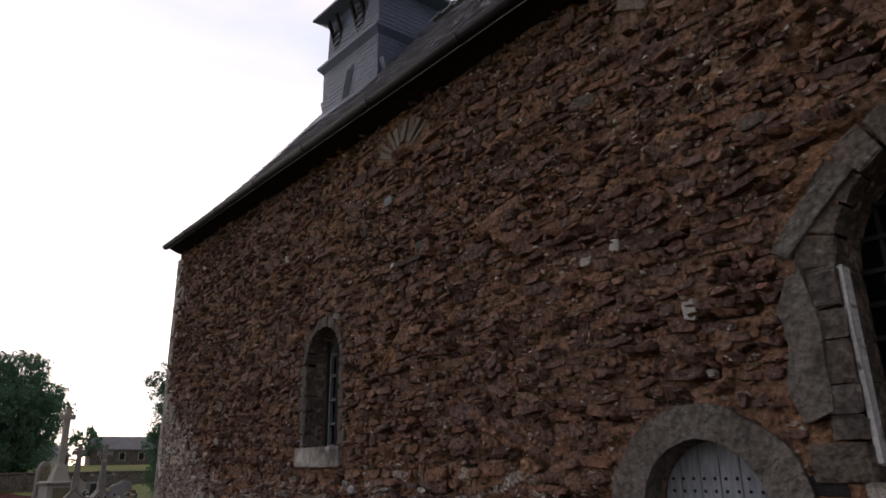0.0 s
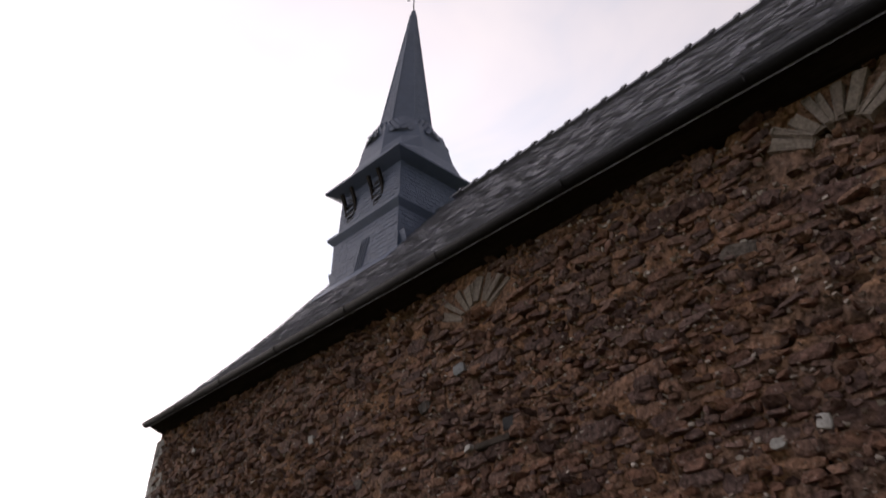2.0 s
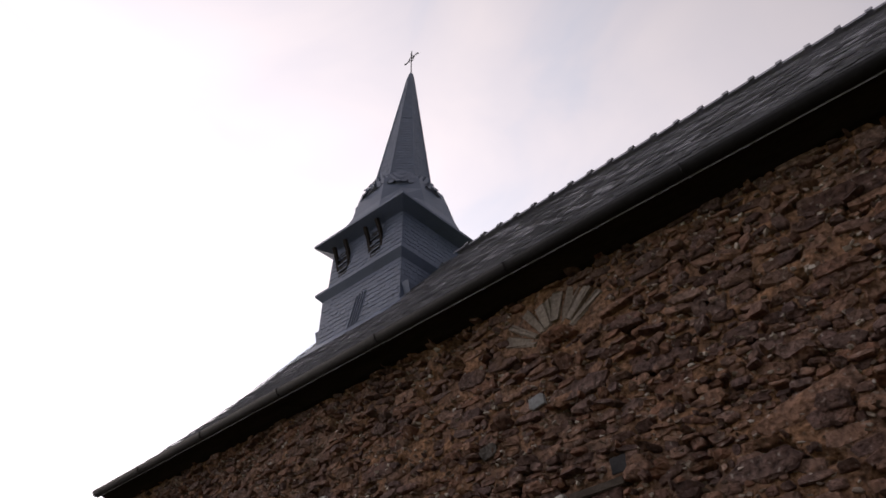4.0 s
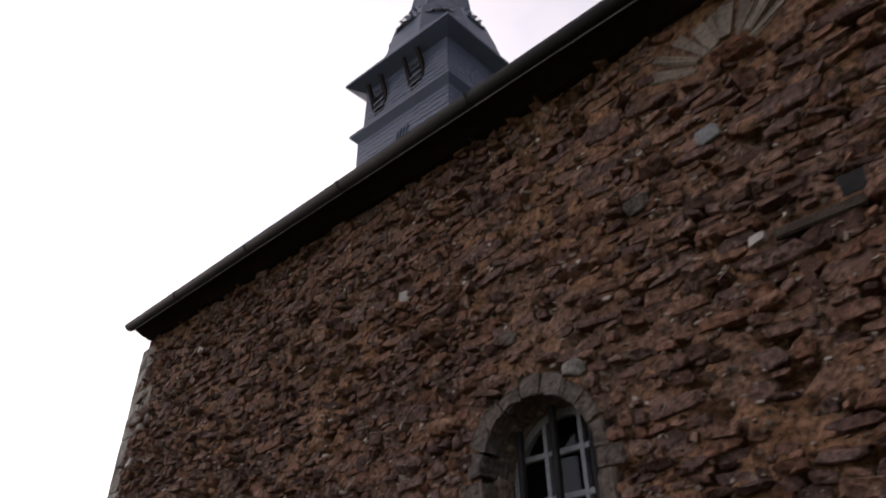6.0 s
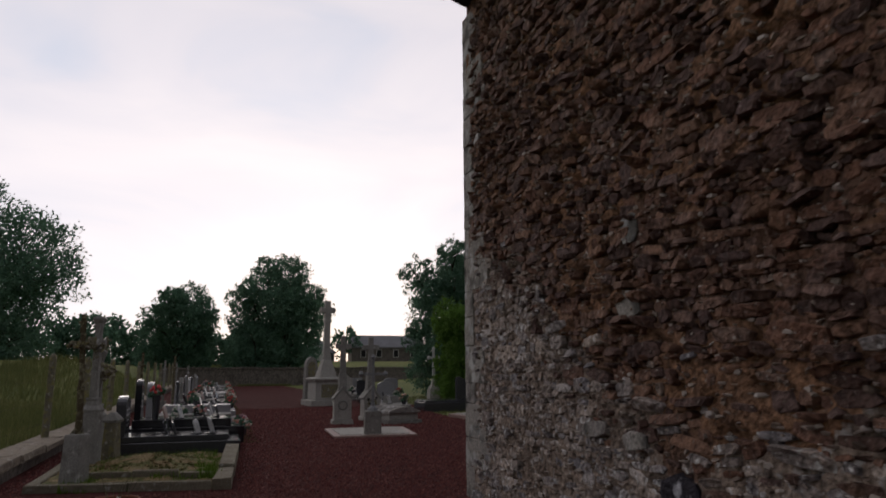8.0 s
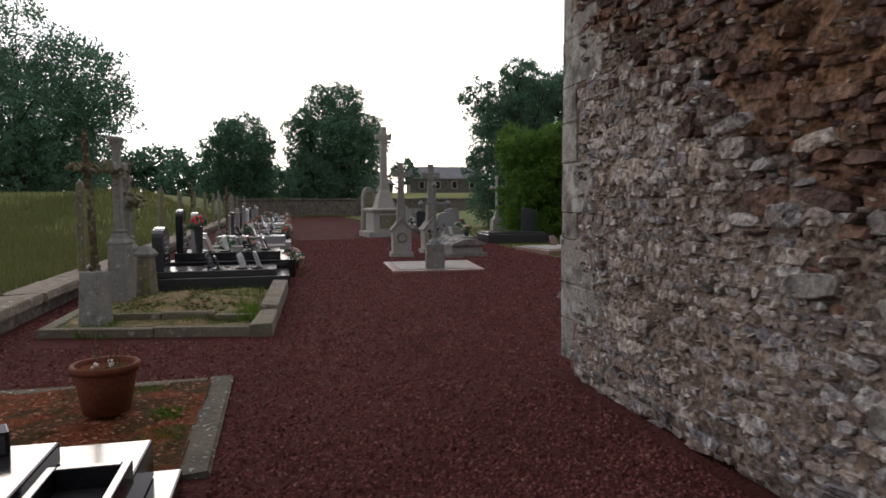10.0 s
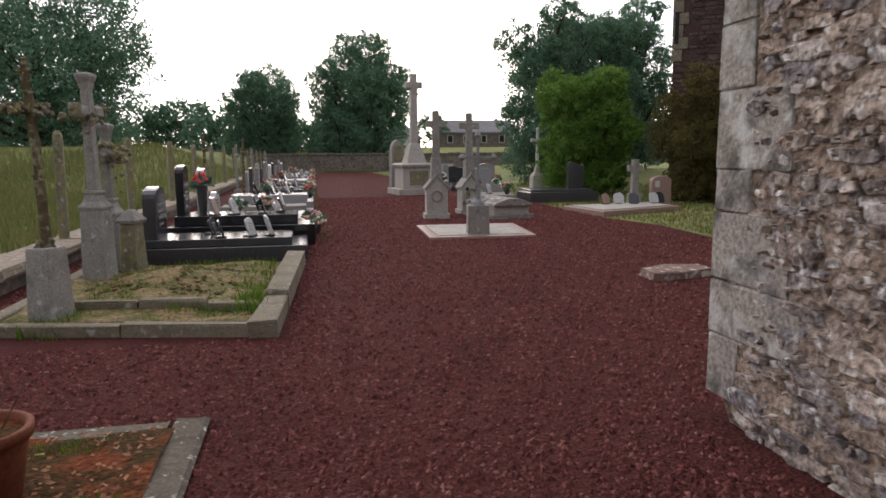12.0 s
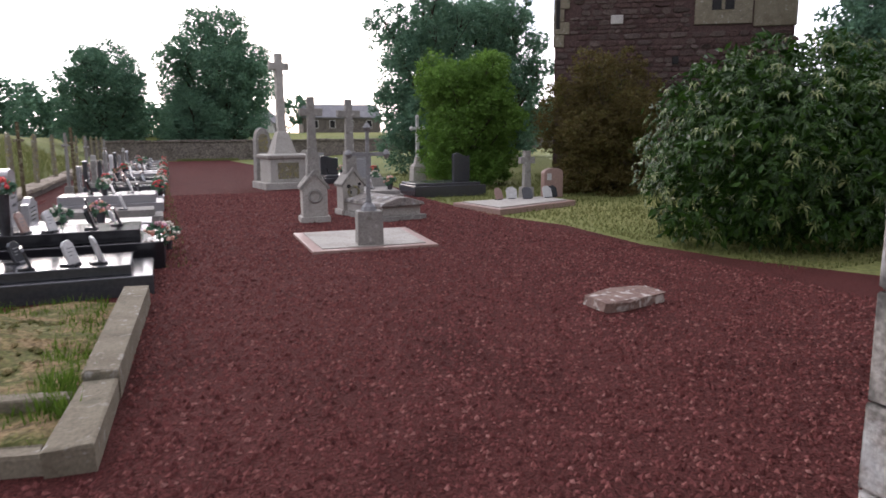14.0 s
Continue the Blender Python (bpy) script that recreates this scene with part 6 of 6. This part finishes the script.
for x, y, h, m in ((-0.85, 31.6, 2.1, M_RUST), (0.05, 33.2, 2.0, M_RUST), (-0.5, 36.9, 1.9, M_STONE), (-0.2, 39.7, 1.8, M_STONE), (0.2, 42.3, 1.7, M_STONE)):
    c = thing("grave_cross", (x, y, 0.0), "slender weathered grave cross rising above the row", "cross", "slender grave crosses", 80)
    part("foot", rbox(-0.14, 0.14, -0.12, 0.12, -0.05, 0.3, 0.01, 0.85), M_STONE, c)
    b = bmesh.new()
    tube(b, (0, 0, 0.28), (0, 0, h), 0.045, 0.035, 6)
    tube(b, (-0.26, 0, h * 0.8), (0.26, 0, h * 0.8), 0.035, None, 6)
    part("shaft", jag(b, 0.006, 2), m, c)

# ---- group of graves on the gravel ----
slab = thing("grave_slab", (5.1, 24.3, 0.0), "flat pale concrete grave slab with a raised border on the gravel", "slab")
part("border", prism(bmesh.new(), [(-1.05, -1.05), (0.90, -1.15), (1.12, 1.0), (-0.95, 1.08)], "z", -0.03, 0.045, 0.01), M_PINK, slab, "pinkish worn border")
part("panel", prism(bmesh.new(), [(-0.88, -0.90), (0.75, -0.98), (0.94, 0.85), (-0.80, 0.92)], "z", 0.045, 0.06, 0.005), M_PALE, slab)
ic = thing("grave_cross", (5.0, 23.55, 0.06), "dark grey stone block carrying a slender grey metal cross", "cross", "", -8)
part("block", rbox(-0.20, 0.20, -0.16, 0.16, 0.0, 0.52, 0.015, 0.96), M_STONE, ic)
part("foot", lathe(bmesh.new(), [(0.13, 0.52), (0.11, 0.58), (0.05, 0.64), (0.045, 0.70)], 8), M_ZINC, ic)
b = bmesh.new()
prism(b, latin_cross(0.58, 1.16, 0.76, 0.055, 0, 0.62), "y", -0.02, 0.02, 0.004)
for px, pz in ((-0.29, 1.38), (0.29, 1.38), (0, 1.78)):
    lathe(b, [(0.02, pz - 0.07), (0.065, pz), (0.02, pz + 0.07)], 8, px, 0)
part("metal_cross", b, M_ZINC, ic, "slender grey metal cross with knobbed ends")


def niche_stele(at, turn, w, hs, ht, h, cross_w, wreath_mat, label):
    s = thing("grave_cross", at, label, "cross", "stone grave crosses", turn)
    part("plinth", rbox(-w * 0.6, w * 0.6, -0.24, 0.24, -0.04, 0.12, 0.012), M_PALE, s)
    part("stele", prism(bmesh.new(), [(-w / 2, 0.12), (w / 2, 0.12), (w / 2, hs), (0, ht), (-w / 2, hs)], "y", -0.2, 0.2, 0.012), M_PALE, s)
    b = bmesh.new()
    prism(b, [(-w * 0.60, hs - 0.02), (-w * 0.56, hs - 0.08), (0, ht - 0.03), (w * 0.56, hs - 0.08), (w * 0.60, hs - 0.02), (0, ht + 0.07)], "y", -0.24, 0.24, 0.008)
    part("gable", b, M_STONE, s)
    b = bmesh.new()
    n = 18
    for i in range(n):
        a0, a1 = 2 * math.pi * i / n, 2 * math.pi * (i + 1) / n
        tube(b, (0.12 * math.cos(a0), -0.215, hs * 0.72 + 0.12 * math.sin(a0)), (0.12 * math.cos(a1), -0.215, hs * 0.72 + 0.12 * math.sin(a1)), 0.028, None, 6)
    part("wreath", b, wreath_mat, s, "carved round wreath")
    part("pillar", rbox(-0.13, 0.13, -0.13, 0.13, ht - 0.1, ht + 0.42, 0.012, 0.86), M_STONE, s)
    part("shaft", prism(bmesh.new(), latin_cross(cross_w, h - ht - 0.42, (h - ht - 0.42) * 0.72, 0.15, 0, ht + 0.42), "y", -0.06, 0.06, 0.012), M_STONE, s)
    return s


niche_stele((4.93, 27.25, 0.0), -4, 0.50, 0.74, 1.0, 2.50, 0.46, M_STONE, "pale gabled stone stele with a carved wreath and tall cross")
n2 = niche_stele((5.98, 28.3, 0.0), 6, 0.50, 0.70, 0.98, 2.52, 0.52, M_LICHEN, "dark-stained gabled stone stele with a tall cross")
for k in range(5):
    q = random.Random(k)
    part("stain", lathe(bmesh.new(), [(0.05 * q.uniform(0.6, 1.3), -0.006), (0.04, 0.006)], 7), M_IRON_DARKS, n2).matrix_basis = pose(q.uniform(-0.15, 0.15), -0.202, q.uniform(0.25, 0.7), 90, 0, 0)
tomb = thing("chest_tomb", (6.45, 27.45, 0.0), "low white stone chest tomb with a mottled lichened lid", "tomb", "", 12)
part("base", rbox(-0.55, 0.55, -0.9, 0.9, -0.05, 0.10, 0.012), M_STONE, tomb)
part("chest", rbox(-0.46, 0.46, -0.8, 0.8, 0.10, 0.30, 0.012), M_PALE, tomb)
b = bmesh.new()
prism(b, [(-0.52, 0.30), (0.52, 0.30), (0.50, 0.36), (0.14, 0.47), (-0.14, 0.47), (-0.50, 0.36)], "y", -0.88, 0.88, 0.012)
part("lid", b, M_QUOIN, tomb)


def calvary():
    c = thing("calvary", (6.0, 37.3, 0.0), "tall pale granite calvary cross on a stepped panelled base", "calvary", "", 8)
    part("step", rbox(-0.85, 0.85, -0.85, 0.85, -0.05, 0.22, 0.02), M_PALE, c)
    part("base", rbox(-0.62, 0.62, -0.62, 0.62, 0.22, 1.02, 0.015, 0.98), M_PALE, c)
    part("panel", rbox(-0.36, 0.36, -0.632, -0.60, 0.34, 0.88, 0.004), M_LICHEN, c, "darker stained panel")
    part("cornice", lathe(bmesh.new(), [(0.92, 1.0), (0.99, 1.05), (1.02, 1.12), (0.86, 1.17)], 4, phase=math.pi / 4), M_PALE, c)
    part("socle", lathe(bmesh.new(), [(0.56, 1.16), (0.52, 1.24), (0.34, 1.70), (0.26, 1.86), (0.20, 1.92)], 4, phase=math.pi / 4), M_PALE, c)
    part("shaft", prism(bmesh.new(), latin_cross(0.66, 2.62, 2.20, 0.24, 0, 1.88), "y", -0.11, 0.11, 0.02), M_PALE, c)


calvary()
arc = thing("memorial_arch", (5.55, 38.9, 0.0), "small weathered stone arch monument behind the calvary", "monument", "", 8)
part("body", prism(bmesh.new(), [(-0.30, 0), (0.30, 0), (0.26, 1.70), (0.21, 1.90), (0.12, 2.02), (0, 2.07), (-0.12, 2.02), (-0.21, 1.90), (-0.26, 1.70)], "y", -0.2, 0.2, 0.015), M_STONE, arc)
# no recess is cut: a darker stone plate gives the niche its shade
part("niche", prism(bmesh.new(), arch(-0.17, 0.17, 1.2, 1.68), "y", -0.212, -0.19), M_LICHEN, arc, "flat darker plate painting the shade of a recess")

wc = thing("grave_cross", (10.6, 36.3, 0.0), "white-painted grave cross with trefoil ends on a stone base", "cross")
part("base", rbox(-0.26, 0.26, -0.22, 0.22, -0.05, 0.62, 0.012, 0.9), M_PALE, wc)
part("moulding", lathe(bmesh.new(), [(0.28, 0.60), (0.30, 0.66), (0.16, 0.80), (0.10, 1.0)], 4, phase=math.pi / 4), M_PALE, wc)
b = bmesh.new()
prism(b, latin_cross(0.46, 1.42, 1.02, 0.10, 0, 0.98), "y", -0.04, 0.04, 0.008)
for px, pz in ((-0.23, 2.0), (0.23, 2.0), (0, 2.40)):
    lathe(b, [(0.03, pz - 0.08), (0.085, pz), (0.03, pz + 0.08)], 8, px, 0)
part("shaft", b, M_WHITE, wc)

g2 = granite_grave(8.75, 11.0, 31.6, 33.0, [(0, -0.05, 0.30), (0.15, 0.30, 0.38)], M_DGREY, None, "dark grey granite grave with a curved headstone by the shrubs", 7)
hs = thing("headstone", (10.45, 32.2, 0.38), "dark grey granite headstone with a wavy top", "headstone", "", 10)
part("stone", prism(bmesh.new(), headstone_outline(0.58, 0.85, "wave"), "y", -0.06, 0.06, 0.012), M_DGREY, hs)
g3 = thing("grave", (10.0, 28.3, 0.0), "pinkish kerbed gravel grave with plaques and a small cross", "grave", "", 12)
part("kerb", prism(bmesh.new(), [(-1.35, -1.3), (1.5, -0.8), (1.7, 0.6), (-1.2, 0.7)], "z", -0.04, 0.10, 0.012), M_PINK, g3)
part("bed", prism(bmesh.new(), [(-1.2, -1.1), (1.35, -0.65), (1.5, 0.45), (-1.05, 0.55)], "z", 0.10, 0.125, 0.005), M_PALE, g3)
pedestal_cross((11.0, 29.2, 0.10), 4, 0.28, 0.34, 1.22, 0.44, 0.17, M_STONE, "small stout grey stone grave cross", False)
ph = thing("headstone", (11.85, 29.3, 0.05), "rounded pink granite headstone with a small white picture", "headstone", "", 4)
part("stone", prism(bmesh.new(), headstone_outline(0.62, 0.80, "round"), "y", -0.08, 0.08, 0.015), M_PINK, ph)
part("picture", rbox(-0.22, -0.08, -0.088, -0.08, 0.48, 0.66, 0.002), M_WHITE, ph)
for k, (x, y, m) in enumerate(((10.3, 28.7, M_WHITE), (10.65, 28.5, M_DGREY), (11.3, 28.6, M_WHITE), (11.55, 28.7, M_DGREY), (9.9, 28.6, M_PINK))):
    p = thing("memorial_plaque", (x, y, 0.12), "small memorial plaque leaning on its stand on a grave", "plaque", "memorial plaques", -10 + 9 * k)
    part("tablet", prism(bmesh.new(), [(-0.14, 0.0), (0.14, 0.0), (0.14, 0.22), (0.04, 0.30), (-0.1, 0.28), (-0.14, 0.22)], "y", -0.015, 0.015, 0.004), m, p).matrix_basis = pose(0, 0, 0.02, -18, 0, 0)
    part("stand", rbox(-0.09, 0.09, -0.03, 0.1, 0.0, 0.025, 0.004), M_DGREY, p)
BACK = [(7.6, 31.5, M_STONE, "plain", 0.55), (8.2, 34.8, M_GREY, "round", 1.0), (9.3, 38.5, M_GREY, "round", 1.1), (8.3, 39.5, M_DGREY, "wave", 1.0), (7.9, 42.5, M_PALE, "shoulder", 1.2), (9.0, 45.0, M_GREY, "plain", 1.0), (8.2, 48.5, M_STONE, "round", 1.1), (8.4, 53.0, M_DGREY, "wave", 1.0)]
for k, (x, y, m, kind, h) in enumerate(BACK):
    g = thing("grave", (x, y, 0.0), {M_STONE: "weathered stone", M_GREY: "pale grey granite", M_DGREY: "dark grey granite", M_PALE: "pale stone"}[m] + " grave with flowers beyond the calvary", "grave", "graves beyond the calvary", -8 + 5 * k % 9)
    part("base", rbox(-0.55, 0.55, -1.0, 0.9, -0.05, 0.20, 0.012), m, g)
    part("slab", rbox(-0.47, 0.47, -0.9, 0.75, 0.20, 0.30, 0.012), m, g)
    part("headstone", prism(bmesh.new(), [(a, z + 0.19) for a, z in headstone_outline(0.7, h - 0.19, kind)], "y", 0.74, 0.86, 0.012), m, g)
    bouquet((x + 0.2, y - 0.5, 0.30), (M_PETALP, M_PETALW, M_PETALR)[k % 3], ("mixed", "pale", "red")[k % 3] + " flowers in a pot standing on a grave slab", 80 + k, 0.15, 0.15)
    plaque(None, x - 0.2, y - 0.1, 0.30, M_BLACK if k % 2 else M_WHITE, 0.3, 0.22, k)

blk = thing("stone_block", (6.32, 19.0, 0.0), "fallen worn stone slab lying on the gravel", "stone block", "", 12)
part("block", jag(prism(bmesh.new(), [(-0.44, -0.16), (-0.20, -0.24), (0.10, -0.21), (0.40, -0.20), (0.47, 0.10), (0.42, 0.22), (0.05, 0.25), (-0.34, 0.22)], "z", -0.01, 0.105, 0.018), 0.014, 2), M_FALLEN, blk)

# ---- distance: churchyard wall, houses, manor ----
bw = structure(link_mesh("boundary_wall", jag(rbox(-3.0, 40, 71.8, 72.4, -0.3, 1.45, 0.05), 0.03, 1), M_WALLFAR), "long grey rubble boundary wall closing the churchyard", "wall")
for k in range(36):
    rr = random.Random(k)
    part("coping_stone", jag(rbox(-3.0 + k * 1.18, -1.86 + k * 1.18, 71.72, 72.48, 1.44, 1.58 + rr.uniform(0, 0.06), 0.03), 0.02, k), M_WALLFAR, bw)


def house(at, turn, w, d, h, rise, mat, label, wins):
    hse = thing("house", at, label, "house", "houses beyond the wall", turn)
    part("wall", prism(bmesh.new(), [(-d / 2, -0.5), (d / 2, -0.5), (d / 2, h), (0, h + rise), (-d / 2, h)], "x", -w / 2, w / 2), mat, hse)
    b = bmesh.new()
    prism(b, [(-d / 2 - 0.3, h - 0.15), (0, h + rise + 0.05), (d / 2 + 0.3, h - 0.15), (d / 2 + 0.3, h + 0.05), (0, h + rise + 0.28), (-d / 2 - 0.3, h + 0.05)], "x", -w / 2 - 0.2, w / 2 + 0.2)
    rf = part("roof", b, M_TILE, hse)
    part("chimney", rbox(-w / 2 + 0.2, -w / 2 + 0.8, -0.35, 0.35, h + rise - 0.4, h + rise + 0.9, 0.02), M_WALLFAR, rf)
    for x, z in wins:
        wd = part("window", rbox(x - 0.45, x + 0.45, -d / 2 - 0.06, -d / 2 + 0.02, z, z + 1.2, 0.01), M_PLASTER, hse)
        part("pane", rbox(x - 0.36, x + 0.36, -d / 2 - 0.075, -d / 2 - 0.055, z + 0.08, z + 1.12, 0), M_IRON_DARKS, wd)


house((16.0, 113, 2.2), 62, 5, 4.6, 1.6, 1.7, M_PLASTER, "small pale plastered house with a slate roof", [(-1.2, 0.3), (1.2, 0.3)])
house((27.8, 116, 2.4), -4, 11.5, 6, 2.3, 1.7, M_WALLFAR, "long stone farmhouse with a grey slate roof", [(-4, 0.7), (-1.5, 0.7), (1.2, 0.7), (4, 0.7)])


def manor():
    m = thing("manor_house", (14.9, 34.2, 0.0), "dark rubble manor building with dressed stone windows behind the shrubs", "house", "", -32)
    part("wall", rbox(0.0, 7.7, 0.0, 6.0, -0.5, 10.5, 0.03), M_OLDSTONE, m)
    b = bmesh.new()
    prism(b, [(-0.3, 10.4), (6.3, 10.4), (3.0, 14.0)], "x", -0.3, 8.0)
    part("roof", b, M_TILE, m)
    s = part("window", rbox(4.55, 6.35, -0.07, 0.1, 5.3, 7.6, 0.02), M_KERB, m, "pale dressed stone window surround")
    for x in (5.22, 5.62):
        part("pane", rbox(x - 0.15, x + 0.15, -0.085, -0.05, 5.75, 7.2, 0), M_IRON_DARKS, s)
    part("mullion", rbox(5.37, 5.47, -0.11, -0.07, 5.75, 7.2, 0.01), M_KERB, s)
    for k in range(7):
        part("corner_stone", rbox(-0.06, (0.30, 0.48)[k % 2], -0.06, 0.1, 4.7 + 0.42 * k, 5.1 + 0.42 * k, 0.02), M_KERB, m)
    # slit and hole are dark boxes on solid wall, their shade is colour
    part("slit", rbox(0.02, 0.16, -0.075, -0.05, 5.3, 6.4, 0.0), M_IRON_DARKS, m)
    part("white_stone", rbox(1.85, 2.25, -0.08, 0.1, 5.4, 5.7, 0.03), M_WHITESTONE, m)
    part("hole", rbox(3.9, 4.1, -0.055, 0.05, 4.05, 4.3, 0.01), M_IRON_DARKS, m)
    part("plaster_band", rbox(6.4, 7.74, -0.05, 0.1, 5.2, 10.3, 0.02), M_KERB, m, "greyer plastered strip of wall")
    rr = random.Random(12)
    pcs = []
    z = 0.2
    while z < 8.5:
        h = rr.uniform(0.12, 0.24)
        x = 0.02
        while x < 7.5:
            w = h * rr.uniform(1.2, 3.2)
            v, f = stone_mesh(rr, -(x + w / 2), z + h / 2, w * 0.93, h * 0.9, rr.uniform(0.02, 0.05), rr.gauss(0, 0.04), 0.0)
            if not (4.4 < x + w / 2 and z > 5.1 or x < 0.4 and z > 4.6):
                pcs.append(([(-q[1], q[0], q[2]) for q in v], f))
            x += w
        z += h
    join("wall_rubble", pcs, M_OLDSTONE, m)


manor()
